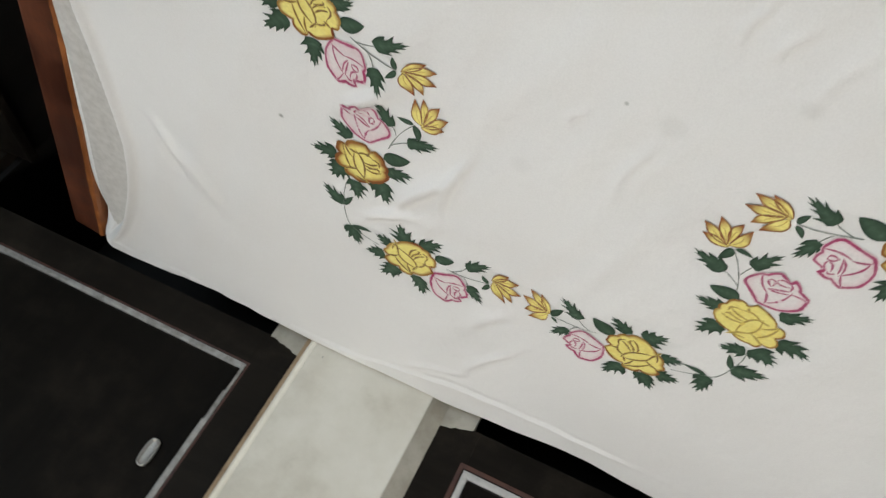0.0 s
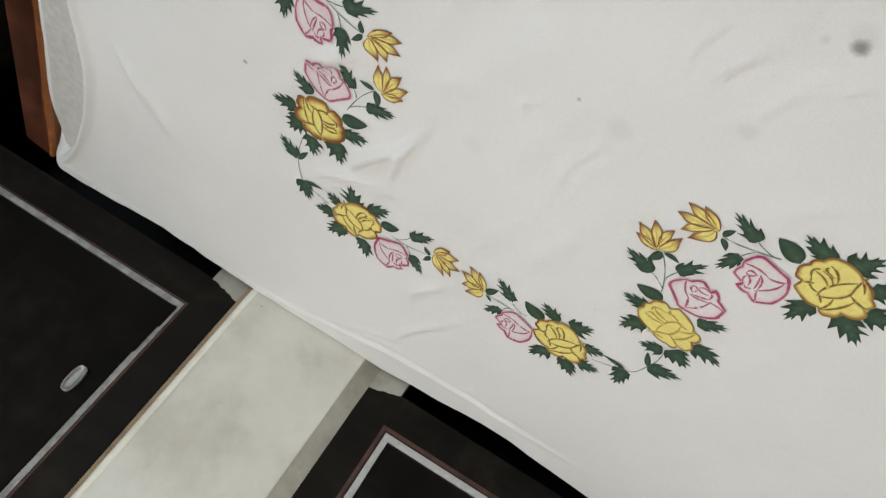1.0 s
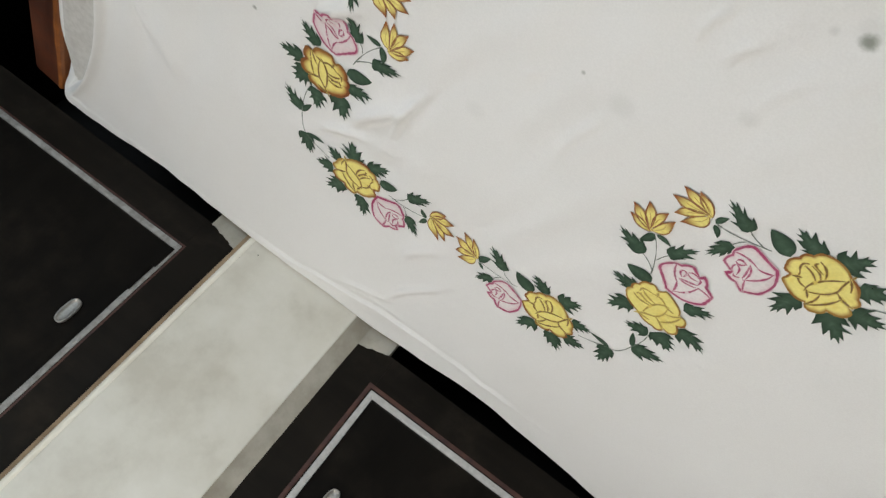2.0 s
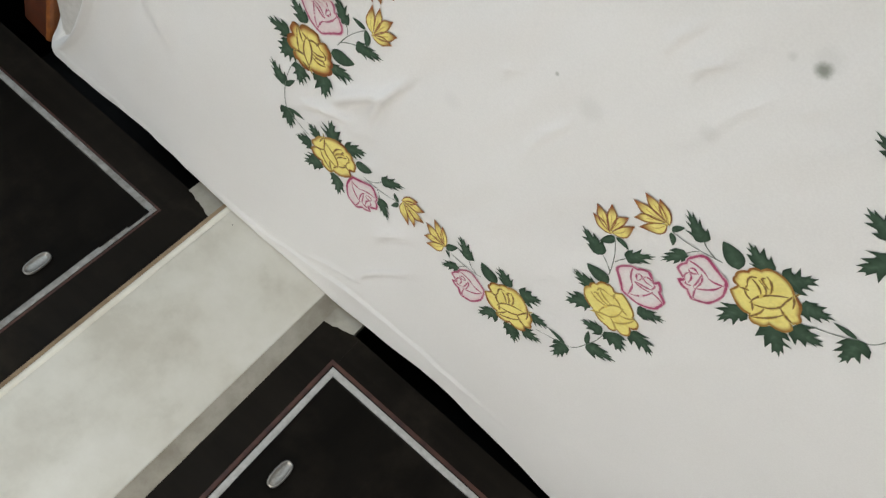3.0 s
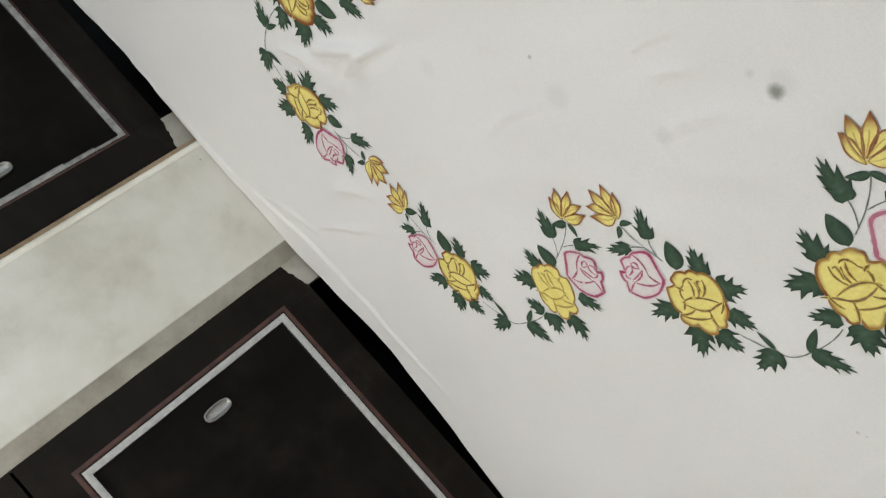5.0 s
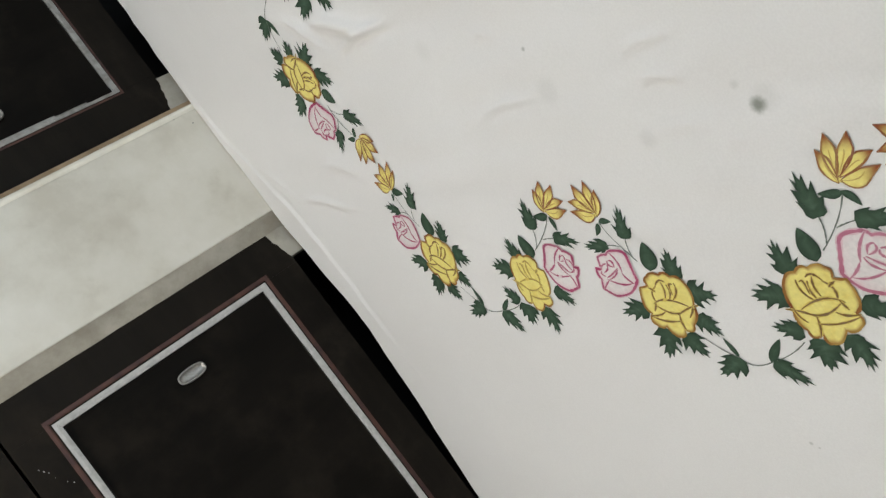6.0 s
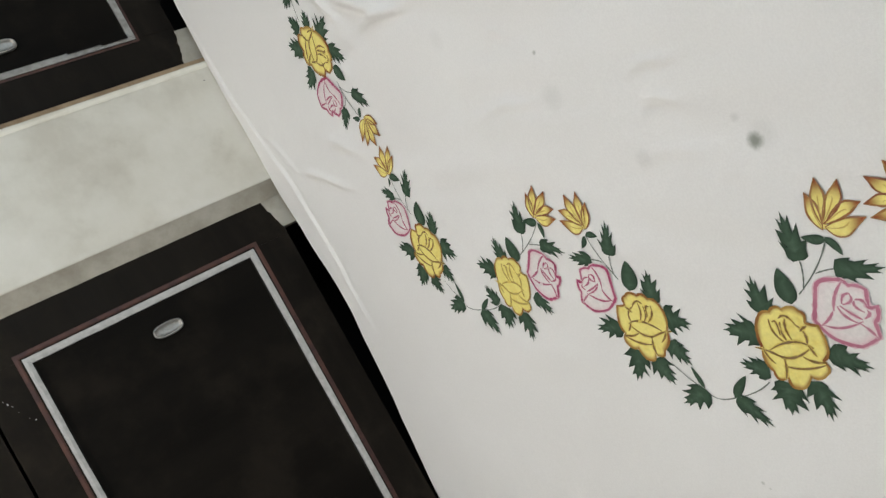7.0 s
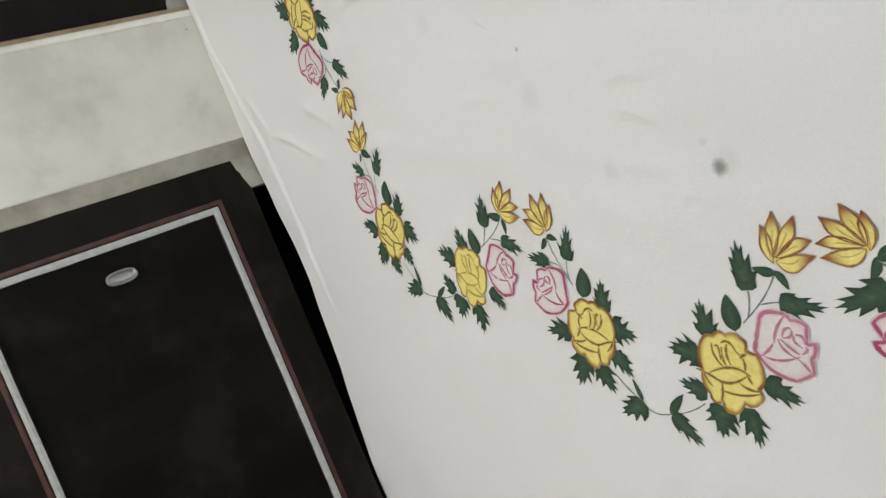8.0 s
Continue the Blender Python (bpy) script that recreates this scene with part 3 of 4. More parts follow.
# petals of the bud: base, tip, bend of one edge and of the other
BUD_PETALS = [
    ((-105.1, 94.4), (-145.4, 108.8), (-131.6, 91.9), (-127.3, 113)), ((-105.3, 95.3), (-137.2, 125.9), (-128, 105.8), (-116.8, 125.2)),
    ((-100.4, 93), (-136.2, 93.5), (-115.7, 81.8), (-124.6, 101.8)), ((-104.7, 96.7), (-113.5, 133.5), (-124.4, 121), (-104, 119.6)),
    ((-102.4, 95.9), (-100.1, 131.8), (-106.9, 115.9), (-79.8, 103.6)),
]
STEM_LINES = [
    ((-92.1, 88.9), (-69, 72.3), (-49.8, 39.1)), ((-79.6, 55.5), (-69.4, 55.4), (-53.3, 45.8)), ((-65.3, 82.7), (-66, 73), (-64.9, 64.6)),
    ((48.8, -102.9), (47.8, -73.5), (34.9, -48.6)),
]


def lerp(a, b, t):
    return tuple(p + (q - p) * t for p, q in zip(a, b))


class Drawing:
    """Collects painted shapes drawn flat and lays them on the sheet."""

    def __init__(self, place, lift=LIFT):
        self.place, self.lift = place, lift
        self.verts, self.faces, self.cols = [], [], []

    def grid(self, rows, cols):
        """rows: lists of points; cols: the same for colours."""
        n0 = len(self.verts)
        w = len(rows[0])
        for r, c in zip(rows, cols):
            for p, q in zip(r, c):
                x, y = self.place(p)
                self.verts.append((x, y, TOP + height(x, y) + self.lift))
                self.cols.append(q)
        for j in range(len(rows) - 1):
            for i in range(w - 1):
                a = n0 + j * w + i
                self.faces.append((a, a + 1, a + w + 1, a + w))

    def ribbon(self, pts, width, col, taper=True):
        rows, cols = [], []
        n = len(pts)
        for i, p in enumerate(pts):
            a, b = pts[max(0, i - 1)], pts[min(n - 1, i + 1)]
            dx, dy = b[0] - a[0], b[1] - a[1]
            l = math.hypot(dx, dy) or 1.0
            t = i / (n - 1)
            w = width * (0.35 + 0.65 * math.sin(math.pi * min(1.0, max(0.0, t)))) if taper else width
            w *= 0.65 + 0.7 * random.random()
            k = lerp(col, CREAM, 0.08 * random.random())
            rows.append([(p[0] - dy / l * w / 2, p[1] + dx / l * w / 2), (p[0] + dy / l * w / 2, p[1] - dx / l * w / 2)])
            cols.append([k, k])
        self.grid(rows, cols)

    def stroke(self, pts, width, colour):
        """A running line whose width and colour follow the brush."""
        rows, cols = [], []
        n = len(pts)
        for i, p in enumerate(pts):
            a, b = pts[max(0, i - 1)], pts[min(n - 1, i + 1)]
            dx, dy = b[0] - a[0], b[1] - a[1]
            l = math.hypot(dx, dy) or 1.0
            w = width(i) * (0.75 + 0.5 * random.random())
            rows.append([(p[0] - dy / l * w / 2, p[1] + dx / l * w / 2), (p[0] + dy / l * w / 2, p[1] - dx / l * w / 2)])
            cols.append([colour(i)] * 2)
        self.grid(rows, cols)

    def finish(self, name, parent, label=""):
        flip = []
        for f in self.faces:
            q = [self.verts[k] for k in f]
            up = sum(q[i - 1][0] * q[i][1] - q[i][0] * q[i - 1][1] for i in range(len(q)))
            if abs(up) < 1e-11:
                continue
            flip.append(f if up > 0 else tuple(reversed(f)))
        return link(name, mesh_from(name, self.verts, flip, PIGMENT, self.cols, True), parent, label)


def curve(p0, p1, p2, n=10):
    return [((1 - t) ** 2 * p0[0] + 2 * t * (1 - t) * p1[0] + t * t * p2[0], (1 - t) ** 2 * p0[1] + 2 * t * (1 - t) * p1[1] + t * t * p2[1]) for t in (i / n for i in range(n + 1))]


def leaf(base, tip, wide, teeth, parent, name="leaf", bend=0.0, label=""):
    """A brushed leaf; teeth: jagged points on each side (0 gives a smooth leaf)."""
    d = Drawing(lambda p: p)
    dx, dy = tip[0] - base[0], tip[1] - base[1]
    L = math.hypot(dx, dy)
    ux, uy = dx / L, dy / L
    L *= 1.06 if teeth else 1.03
    rows, cols = [], []
    if teeth:
        prof = [(0.0, 0.0, 0.06), (0.03, 0.01, 0.32), (0.08, 0.08, 0.54), (0.14, 0.20, 0.61), (0.20, 0.42, 0.78), (0.27, 0.33, 0.47), (0.36, 0.42, 0.47),
                (0.42, 0.70, 0.64), (0.50, 0.56, 0.27), (0.60, 0.63, 0.25), (0.66, 0.88, 0.29), (0.74, 0.77, 0.12), (0.87, 0.87, 0.06), (1.0, 1.0, 0.0)]
    else:
        prof = [(i / 10, i / 10, 0.52 * math.sin(math.pi * min(1.0, (i / 10) ** 0.72)) ** 0.85 + 0.02 * (i < 10)) for i in range(11)]
    jit = {side: [(random.uniform(-0.035, 0.035), random.uniform(0.78, 1.18)) for _ in prof] for side in (-1, 1)}
    for k, (tc, to, w) in enumerate(prof):
        row, col = [], []
        for s in (-1.0, -0.86, -0.5, 0.0, 0.5, 0.86, 1.0):
            jt, jw = jit[1 if s > 0 else -1][k] if teeth and 0 < k < len(prof) - 1 else (0.0, 1.0)
            f = abs(s)
            t = tc + (to + jt - tc) * f ** 1.5
            y = math.copysign(f * w * jw * wide * 1.95 * L, s) + bend * L * math.sin(math.pi * t)
            row.append((base[0] + ux * t * L - uy * y, base[1] + uy * t * L + ux * y))
            c = lerp(GREEN, DEEP, 0.15 + 0.85 * f ** 3)
            if s == 0.0 and 0.15 < t < 0.7:
                c = lerp(c, PALE, random.uniform(0.0, 0.9) * (0.6 if teeth else 0.3))
            col.append(lerp(c, DEEP, random.uniform(0, 0.45)))
        rows.append(row)
        cols.append(col)
    d.grid(rows, cols)
    return d.finish(name, parent, label)


def rim_points(rim, n=7):
    """The closed outline of a flower: one bulging arc for each petal of the rim."""
    out = []
    cx, cy = sum(p[0] for p, _ in rim) / len(rim), sum(p[1] for p, _ in rim) / len(rim)
    joints = [lerp((cx, cy), p, 0.965) for p, _ in rim]
    for i, (_, bulge) in enumerate(rim):
        out += curve(joints[i], lerp((cx, cy), bulge, 1.05), joints[(i + 1) % len(rim)], n)[:-1]
    return out


def fill(d, rim, rings, colour):
    """A round patch inside an outline, in rings; colour(f, angle) gives the pigment."""
    cx, cy = sum(p[0] for p in rim) / len(rim), sum(p[1] for p in rim) / len(rim)
    n = len(rim)
    rows, cols = [], []
    for f in rings:
        rows.append([(cx + (rim[i % n][0] - cx) * f, cy + (rim[i % n][1] - cy) * f) for i in range(n + 1)])
        cols.append([colour(f, 2 * math.pi * i / n) for i in range(n + 1)])
    d.grid(rows, cols)


def wobbled(stroke, by):
    return [tuple(v + random.uniform(-by, by) for v in p) for p in stroke]


def dry(i, k):
    """How wet the brush is along a contour, 0 to 1."""
    return min(1.0, max(0.0, 0.5 + 0.8 * noise.noise((i * 0.13, k * 2.7, 0.4))))


def rose(place, parent, k):
    """Yellow rose with a rusty, uneven rim and brown petal lines."""
    heavy = (0.06, 0.07, 0.02, 0.08, 0.12, 0.26, 0.08, 0.05)[k]
    d = Drawing(place, LIFT + 0.0003)

    def colour(f, g):
        rim = 0.935 - heavy * 0.9 + 0.10 * noise.noise((math.cos(g) * 2.2 + k, math.sin(g) * 2.2, k * 1.7))
        t = min(1.0, max(0.0, (f - rim) / max(0.02, 1.0 - rim))) ** 1.1
        base = lerp(YELLOW, GOLD, 0.10 + 0.7 * max(0.0, noise.noise((math.cos(g) * f * 5, math.sin(g) * f * 5, k + 0.5))))
        return lerp(base, RUST, min(1.0, t * (0.9 + 1.6 * heavy)))

    rim = rim_points(ROSE_RIM)
    fill(d, rim, (0.0, 0.25, 0.5, 0.68, 0.78, 0.84, 0.89, 0.93, 0.97, 1.0), colour)
    ob = d.finish("rose", parent, "painted yellow rose with a rust-brown rim")
    s = Drawing(place, LIFT + 0.0006)
    faint = 0.45 if k == 2 else 0.10
    ink = lerp((0.15, 0.065, 0.014), GOLD, faint)
    for stroke in ROSE_LINES:
        p0, p1, p2 = wobbled(stroke, 0.9)
        s.ribbon(curve(p0, p1, p2), 4.4, lerp(GOLD, (0.58, 0.38, 0.05), 0.3 * (1 - faint)))
        s.lift += 0.00001
        s.ribbon(curve(p0, p1, p2), 2.2 + 4 * heavy, ink)
    s.finish("petal_line", ob, "brown brushed petal lines")
    # fine dark contour, thin where the brush ran dry
    e = Drawing(place, LIFT + 0.0005)
    e.stroke(rim + rim[:1], lambda i: 1.5 + 1.7 * dry(i, k) + 5 * heavy, lambda i: lerp(lerp(RUST, (0.14, 0.03, 0.012), 0.4 + heavy), GOLD, (0.45 - heavy) * (1 - dry(i, k))))
    e.finish("rim", ob, "uneven rust-brown rim")
    return ob


def pink_rose(place, parent, k):
    """Pale rose drawn mostly in pink outline."""
    full = (0.06, 0.05, 0.04, 0.08, 0.16, 0.32, 0.30, 0.12)[k]
    d = Drawing(place, LIFT + 0.0002)

    def colour(f, g):
        t = min(1.0, max(0.0, (f - 0.66) / 0.34)) ** 1.5
        base = lerp(CREAM, BLUSH, full * (0.6 + 0.6 * noise.noise((math.cos(g) * 2 * f, math.sin(g) * 2 * f, k + 3.0))))
        return lerp(base, BLUSH, t * (0.45 + 0.35 * noise.noise((math.cos(g) * 1.7, math.sin(g) * 1.7, k))))

    rim = rim_points(PINK_RIM)
    hue = lerp(PINK, BLUSH, 0.30) if k == 0 else PINK
    fill(d, rim, (0.0, 0.3, 0.55, 0.7, 0.8, 0.88, 0.94, 1.0), colour)
    ob = d.finish("pink_rose", parent, "painted pale rose outlined in pink")
    s = Drawing(place, LIFT + 0.0004)
    loop = rim + rim[:1]
    s.stroke(loop, lambda i: 4.6 + 1.6 * dry(i, k + 9), lambda i: lerp(BLUSH, CREAM, 0.35))
    s.lift += 0.00008
    s.stroke(loop, lambda i: 2.3 + 1.6 * dry(i, k + 9), lambda i: lerp(BLUSH, hue, 0.75 + 0.25 * dry(i, k + 9)))
    s.finish("outline", ob, "brushed pink outline")
    s = Drawing(place, LIFT + 0.0006)
    for stroke in PINK_LINES:
        p0, p1, p2 = wobbled(stroke, 0.8)
        s.ribbon(curve(p0, p1, p2), 4.2, lerp(BLUSH, CREAM, 0.5))
        s.lift += 0.00001
        s.ribbon(curve(p0, p1, p2), 2.5, lerp(hue, BLUSH, random.uniform(0.0, 0.2)))
    s.finish("petal_line", ob, "pink brushed petal lines")
    return ob


def bud(place, parent, calyx, k):
    """Open yellow bud: five pointed petals tipped in rust."""
    d = Drawing(place, LIFT + 0.0003)
    e = Drawing(place, LIFT + 0.0007)
    dark = lerp(RUST, (0.16, 0.045, 0.02), 0.4)
    n = 10
    # the cup behind the petals, between the outermost two
    (b0, t0, low, _), (b1, t1, _, high) = BUD_PETALS[2], BUD_PETALS[4]
    d.grid([[lerp(p, q, u) for u in (0.0, 0.5, 1.0)] for p, q in list(zip(curve(b0, low, t0, n), curve(b1, high, t1, n)))[:6]], [[lerp(YELLOW, GOLD, 0.3)] * 3] * 6)
    d.lift += 0.00004
    for base, tip, one, other in BUD_PETALS:
        # full in the belly, drawn out to a thin point
        tip = lerp(base, tip, 1.01)
        axis = [lerp(base, tip, i / n) for i in range(n + 1)]
        left, right = ([lerp(q, a, 0.5 * max(0.0, (i / n - 0.6) / 0.4)) for i, (q, a) in enumerate(zip(curve(base, lerp(lerp(base, tip, 0.5), bend, 1.12), tip, n), axis))] for bend in (one, other))
        rows, cols = [], []
        for i in range(n + 1):
            t = i / n
            rows.append([lerp(left[i], right[i], u) for u in (0.0, 0.16, 0.5, 0.84, 1.0)])
            cols.append([lerp(lerp(YELLOW, GOLD, 0.4 * random.random()), TIP, min(1.0, 1.25 * max(0.0, (t - 0.5) / 0.42) ** 1.3 + (0.8 * t if u in (0, 4) else 0.0))) for u in range(5)])
        d.grid(rows, cols)
        d.lift += 0.00004
        for edge in (left, right):
            e.ribbon(edge, 1.9, lerp(dark, GOLD, random.uniform(0.0, 0.2)))
        mid = curve(base, lerp(one, other, 0.5), lerp(base, tip, 0.62), 5)
        e.ribbon(mid, 1.3, lerp(GOLD, dark, 0.35))
    ob = d.finish("bud", parent, "painted yellow bud with rust-red petal tips")
    e.finish("petal_line", ob, "thin brown petal edges")
    for (x0, y0, x1, y1), wide in zip(calyx, (0.21, 0.18)):
        leaf((x0, y0), (x1, y1), wide, 0, ob, "calyx", 0.06)
    return ob


def mapped_by(m):
    """Millimetres of the stencil to the sheet, by two axes and an origin."""
    return lambda p: ((p[0] * m[0] + p[1] * m[2]) / 1000 + m[4], (p[0] * m[1] + p[1] * m[3]) / 1000 + m[5])


LEAF_WIDTHS = (0.195, 0.20, 0.28, 0.245, 0.325, 0.30, 0.335, 0.25, 0.245, 0.23, 0.13)


def sprig(k, whole, rose_at, pink_at, bud_at, leaves, calyx):
    """One hand-painted sprig. Leaves run from base to tip: two by the bud, a smooth one, six round the rose, two on the vine."""
    for i, (x0, y0, x1, y1) in enumerate(leaves):
        leaf((x0, y0), (x1, y1), LEAF_WIDTHS[i] * random.uniform(0.94, 1.06), 0 if i in (2, 10) else 3, sheet, bend=random.uniform(-0.04, 0.04))
    place = mapped_by(whole)
    ends = [[place(p) for p in stroke] for stroke in STEM_LINES]
    ends[0][0] = calyx[0][:2]
    ends[1][0], ends[2][0], ends[3][0] = leaves[0][:2], leaves[1][:2], leaves[9][:2]
    for a, b, c in ends:
        d = Drawing(lambda p: p)
        d.ribbon(curve(a, b, c), 0.0013, STEM, taper=False)
        d.finish("stem", sheet, "thin grey-green brushed stem")
    rose(mapped_by(rose_at), sheet, k)
    pink_rose(mapped_by(pink_at), sheet, k)
    bud(mapped_by(bud_at), sheet, calyx, k)
    return leaves[9][:2]


SPRIGS = []
SPRIGS.append(sprig(0, (1.000, 0.000, 0.000, 1.000, 1.4100, 1.0430), (1.000, -0.000, -0.000, 1.000, 1.4100, 1.0430), (1.000, 0.000, 0.000, 1.000, 1.4100, 1.0430), (1.000, -0.000, 0.000, 1.000, 1.4100, 1.0430),
    ((1.330, 1.099, 1.284, 1.106), (1.345, 1.126, 1.354, 1.168), (1.368, 1.069, 1.332, 1.073), (1.372, 1.036, 1.333, 1.041),
     (1.392, 1.014, 1.381, 0.975), (1.434, 1.002, 1.419, 0.973), (1.447, 1.016, 1.483, 0.999), (1.449, 1.046, 1.492, 1.041),
     (1.422, 1.077, 1.442, 1.110), (1.459, 0.941, 1.495, 0.967), (1.459, 0.938, 1.435, 0.969)),
    ((1.318, 1.133, 1.310, 1.113), (1.316, 1.133, 1.335, 1.140))))
SPRIGS.append(sprig(1, (0.786, -0.687, -0.529, -0.786, 1.3552, 0.8620), (0.788, -0.715, -0.466, -0.854, 1.3567, 0.8636), (0.729, -0.774, -0.548, -0.802, 1.3541, 0.8613), (0.790, -0.647, -0.592, -0.849, 1.3605, 0.8741),
    ((1.265, 0.874, 1.227, 0.895), (1.262, 0.840, 1.250, 0.804), (1.312, 0.874, 1.278, 0.892), (1.333, 0.901, 1.296, 0.913),
     (1.351, 0.901, 1.367, 0.933), (1.382, 0.889, 1.413, 0.905), (1.399, 0.855, 1.435, 0.861), (1.384, 0.834, 1.422, 0.803),
     (1.353, 0.828, 1.348, 0.784), (1.446, 0.903, 1.460, 0.859), (1.444, 0.903, 1.416, 0.902)),
    ((1.232, 0.856, 1.239, 0.873), (1.233, 0.853, 1.245, 0.837))))
SPRIGS.append(sprig(2, (0.988, -0.298, 0.320, 0.982, 1.2580, 0.6594), (1.032, -0.280, 0.291, 0.899, 1.2570, 0.6596), (0.992, -0.300, 0.365, 0.961, 1.2557, 0.6608), (0.934, -0.243, 0.327, 1.061, 1.2501, 0.6572),
    ((1.197, 0.737, 1.156, 0.756), (1.221, 0.762, 1.242, 0.800), (1.229, 0.699, 1.192, 0.704), (1.221, 0.670, 1.184, 0.676),
     (1.229, 0.637, 1.207, 0.605), (1.274, 0.602, 1.242, 0.590), (1.281, 0.612, 1.313, 0.592), (1.297, 0.645, 1.341, 0.635),
     (1.280, 0.695, 1.312, 0.716), (1.274, 0.547, 1.319, 0.562), (1.273, 0.548, 1.261, 0.579)),
    ((1.192, 0.780, 1.183, 0.754), (1.194, 0.781, 1.215, 0.778))))
SPRIGS.append(sprig(3, (0.597, -0.916, -0.749, -0.757, 1.1507, 0.4837), (0.543, -0.943, -0.852, -0.700, 1.1536, 0.4865), (0.506, -0.983, -0.802, -0.695, 1.1523, 0.4779), (0.536, -1.107, -0.769, -0.685, 1.1439, 0.4502),
    ((1.062, 0.517, 1.030, 0.552), (1.054, 0.477, 1.028, 0.446), (1.114, 0.508, 1.080, 0.538), (1.134, 0.530, 1.104, 0.558),
     (1.156, 0.532, 1.183, 0.561), (1.188, 0.508, 1.219, 0.514), (1.193, 0.460, 1.227, 0.464), (1.171, 0.445, 1.199, 0.407),
     (1.146, 0.443, 1.124, 0.404), (1.253, 0.509, 1.255, 0.461), (1.253, 0.510, 1.219, 0.515)),
    ((1.022, 0.494, 1.036, 0.521), (1.022, 0.491, 1.033, 0.480))))
SPRIGS.append(sprig(4, (-0.622, -0.903, 0.733, -0.721, 0.7888, 0.4821), (-0.608, -0.950, 0.758, -0.705, 0.7859, 0.4847), (-0.590, -1.011, 0.754, -0.847, 0.7862, 0.4859), (-0.681, -0.798, 0.710, -1.087, 0.7873, 0.5369),
    ((0.880, 0.522, 0.917, 0.549), (0.885, 0.475, 0.912, 0.439), (0.828, 0.509, 0.859, 0.526), (0.804, 0.527, 0.838, 0.551),
     (0.781, 0.519, 0.767, 0.559), (0.752, 0.498, 0.726, 0.512), (0.741, 0.468, 0.708, 0.460), (0.763, 0.445, 0.733, 0.406),
     (0.798, 0.443, 0.812, 0.398), (0.683, 0.511, 0.695, 0.466), (0.685, 0.511, 0.718, 0.512)),
    ((0.917, 0.503, 0.906, 0.519), (0.918, 0.501, 0.908, 0.480))))
SPRIGS.append(sprig(5, (-0.992, -0.111, -0.170, 1.080, 0.7075, 0.6701), (-0.979, -0.024, -0.166, 1.033, 0.7071, 0.6679), (-1.007, -0.082, -0.254, 1.033, 0.7108, 0.6747), (-0.879, -0.203, -0.232, 1.138, 0.7304, 0.6556),
    ((0.778, 0.743, 0.821, 0.754), (0.756, 0.762, 0.737, 0.798), (0.743, 0.696, 0.782, 0.709), (0.746, 0.668, 0.786, 0.678),
     (0.733, 0.640, 0.749, 0.599), (0.696, 0.624, 0.700, 0.585), (0.677, 0.645, 0.655, 0.612), (0.667, 0.664, 0.628, 0.665),
     (0.693, 0.709, 0.663, 0.736), (0.673, 0.556, 0.639, 0.587), (0.674, 0.555, 0.690, 0.583)),
    ((0.788, 0.780, 0.794, 0.755), (0.786, 0.781, 0.764, 0.783))))
SPRIGS.append(sprig(6, (-0.778, -0.523, 0.458, -0.882, 0.6479, 0.8958), (-0.776, -0.588, 0.460, -0.863, 0.6504, 0.9016), (-0.744, -0.573, 0.417, -1.002, 0.6478, 0.9021), (-0.833, -0.582, 0.437, -0.834, 0.6461, 0.8827),
    ((0.736, 0.887, 0.779, 0.904), (0.734, 0.854, 0.741, 0.811), (0.690, 0.900, 0.723, 0.909), (0.683, 0.924, 0.710, 0.936),
     (0.649, 0.931, 0.639, 0.971), (0.610, 0.920, 0.609, 0.953), (0.606, 0.900, 0.572, 0.897), (0.617, 0.878, 0.582, 0.853),
     (0.651, 0.863, 0.649, 0.819), (0.563, 0.960, 0.547, 0.918), (0.562, 0.963, 0.594, 0.948)),
    ((0.764, 0.864, 0.760, 0.881), (0.764, 0.862, 0.750, 0.846))))
SPRIGS.append(sprig(7, (0.987, -0.164, -0.040, -1.171, 1.4152, 1.3134), (0.987, -0.164, -0.040, -1.171, 1.4152, 1.3134), (0.987, -0.164, -0.040, -1.171, 1.4152, 1.3134), (0.918, -0.152, -0.037, -1.089, 1.4085, 1.3066),
    ((1.334, 1.261, 1.288, 1.261), (1.347, 1.227, 1.355, 1.177), (1.373, 1.290, 1.337, 1.291), (1.378, 1.327, 1.339, 1.328),
     (1.399, 1.351, 1.389, 1.398), (1.440, 1.358, 1.427, 1.394), (1.453, 1.339, 1.489, 1.353), (1.453, 1.304, 1.497, 1.302),
     (1.426, 1.271, 1.444, 1.230), (1.468, 1.425, 1.503, 1.389), (1.467, 1.428, 1.443, 1.396)),
    ((1.321, 1.223, 1.313, 1.247), (1.318, 1.224, 1.337, 1.212))))
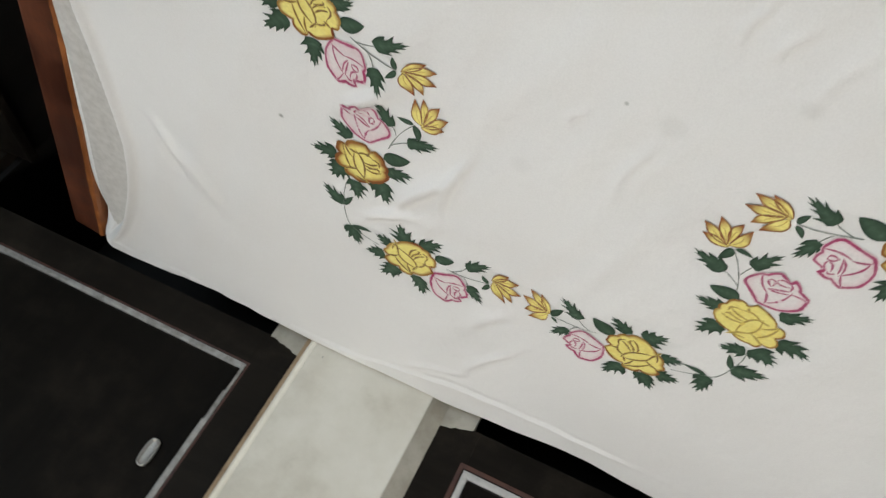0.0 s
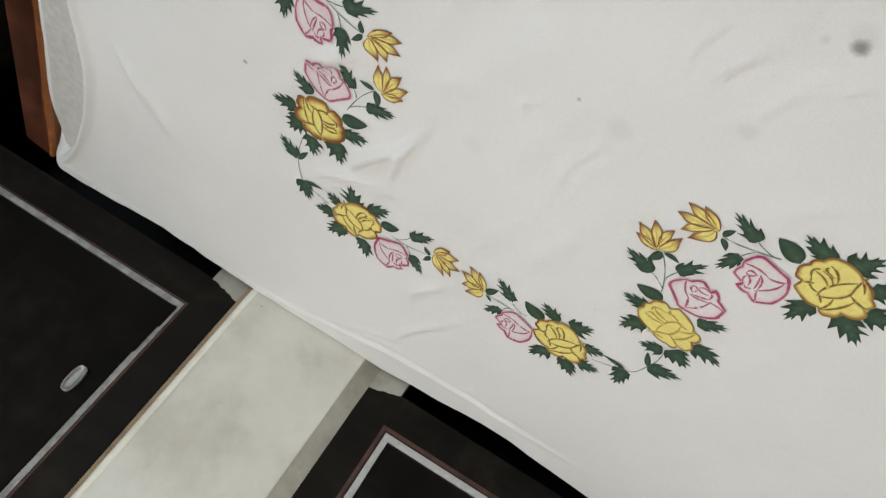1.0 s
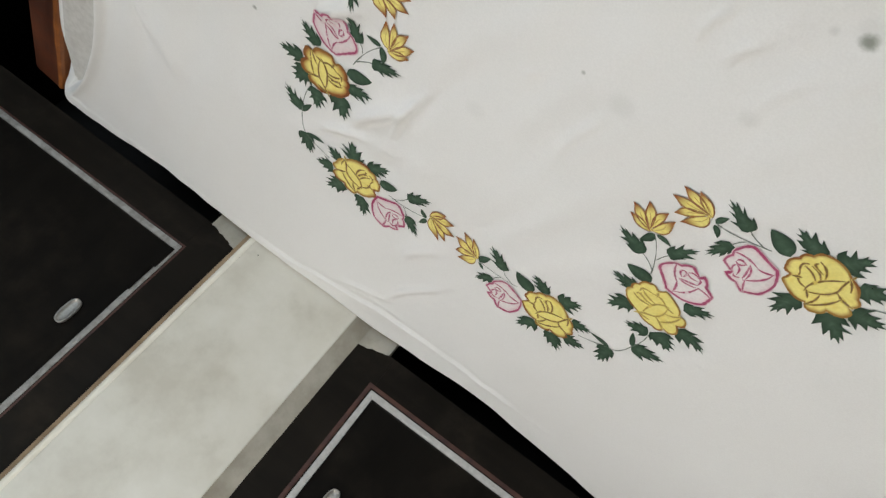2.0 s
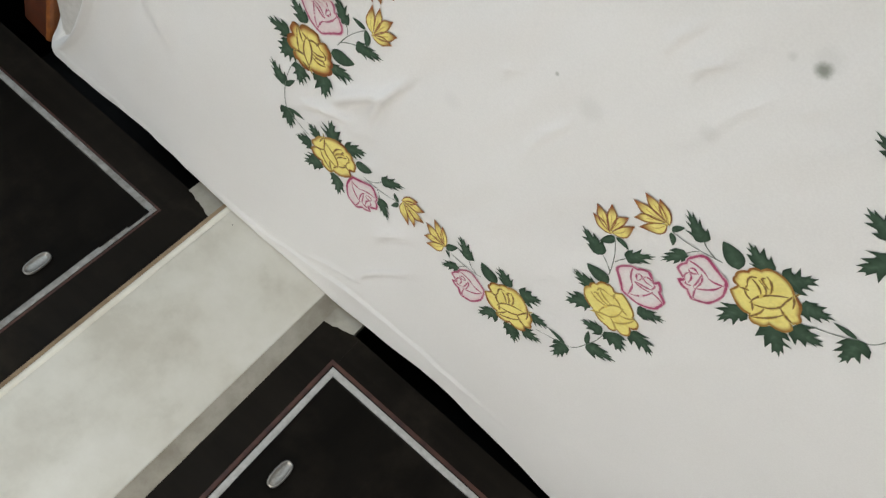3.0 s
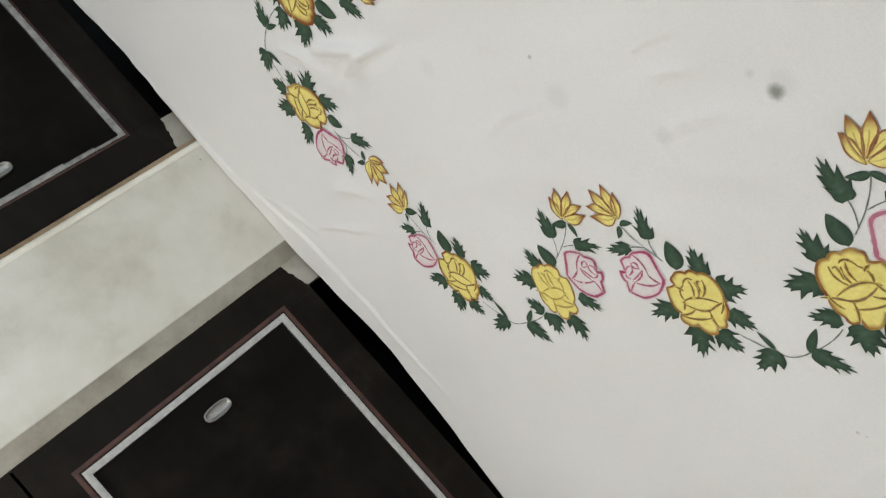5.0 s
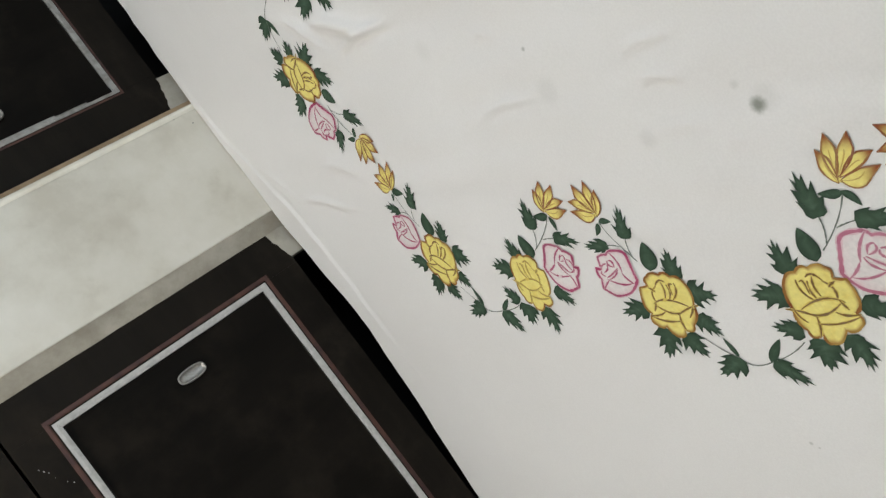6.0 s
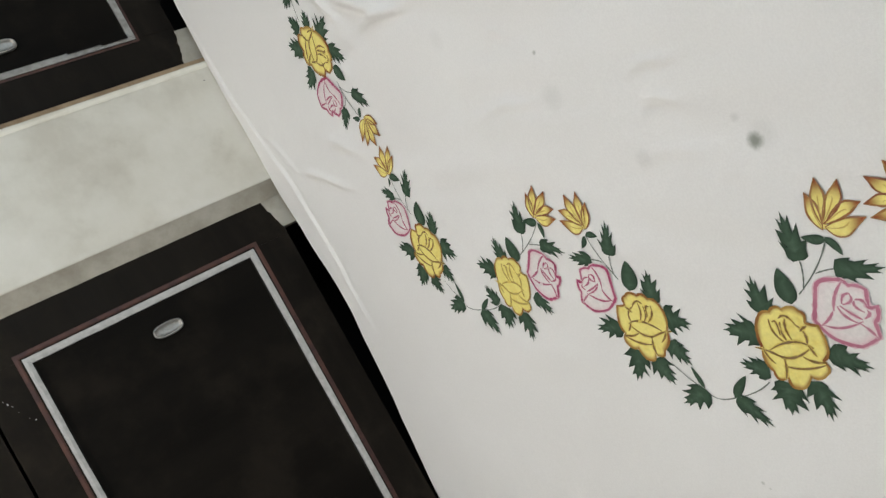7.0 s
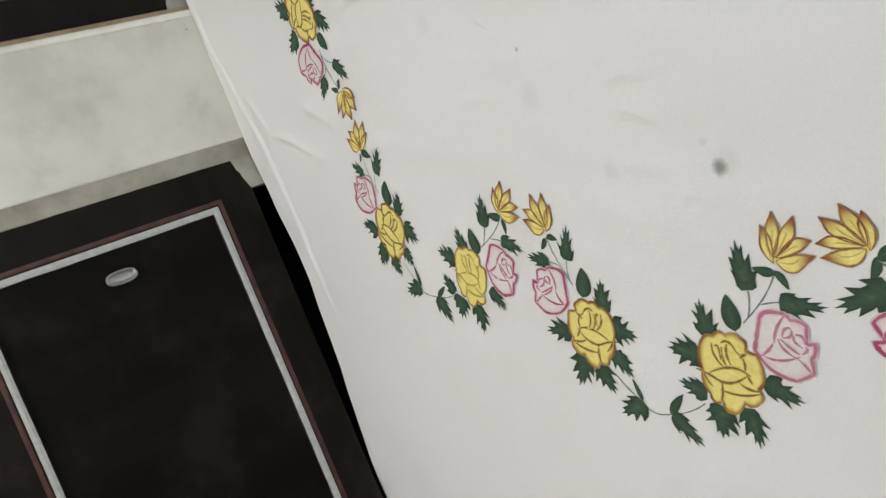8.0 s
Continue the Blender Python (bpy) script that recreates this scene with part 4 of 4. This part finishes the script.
for a, mid, b in ((SPRIGS[0], (1.459, 0.914), SPRIGS[1]), (SPRIGS[2], (1.266, 0.519), SPRIGS[3]), (SPRIGS[4], (0.676, 0.531), SPRIGS[5])):
    ctl = (2 * mid[0] - (a[0] + b[0]) / 2, 2 * mid[1] - (a[1] + b[1]) / 2)
    d = Drawing(lambda p: p)
    d.ribbon(curve(a, ctl, b, 14), 0.0013, STEM, taper=False)
    d.finish("vine", sheet, "thin grey-green brushed vine")


# ---- the rest of the room ----
# window added round the north light, out of view
def window():
    w = empty("added_window", "added, unseen painted wooden window with two clear panes", "window", "", (-0.7, 4.2, 1.0))
    w["kind"] = "structure"
    m = Matrix.Translation((0.7, -4.2, -1.0))
    frame_ring(-1.5, 0.1, 1.0, 2.2, 0.05, 0.05, 0.05, 0.05, 4.23, 4.29, WALL_PAINT, "window_frame", w)
    box("mullion", -0.72, -0.68, 4.235, 4.285, 1.05, 2.15, WALL_PAINT, w)
    for ch in w.children:
        ch.matrix_parent_inverse = m
    return w


window()


# lamp added overhead to brighten the bed; no such lamp is known
def added_ceiling_lamp():
    lamp = empty("added_ceiling_lamp", "added, unseen long white ceiling lamp with a frosted diffuser", "lamp", "", (1.15, 0.75, 2.8))
    m = Matrix.Translation((-1.15, -0.75, -2.8))
    box("housing", 0.33, 1.97, 0.58, 0.92, 2.74, 2.8, WALL_PAINT, lamp, "", 0.006)
    box("diffuser", 0.35, 1.95, 0.6, 0.9, 2.69, 2.738, ADDED_GLOW, lamp, "", 0.01)
    for ch in lamp.children:
        ch.matrix_parent_inverse = m
    return lamp


added_ceiling_lamp()


# block added to fill the dark area past the footboard
def dark_filler():
    cab = empty("dark_filler_block", "low black-brown wooden block added to fill the dark area past the footboard", "cabinet", "", (-0.75, 0.0, 0.0))
    m = Matrix.Translation((0.75, 0.0, 0.0))
    box("body", -1.3, -0.34, 0.0, 1.9, 0.0, 0.36, BLACK_AND_SHADE, cab, "", 0.006)
    box("top", -1.32, -0.32, -0.005, 1.92, 0.36, 0.385, PANEL_WOOD, cab, "", 0.005)
    for ch in cab.children:
        ch.matrix_parent_inverse = m
    return cab


dark_filler()
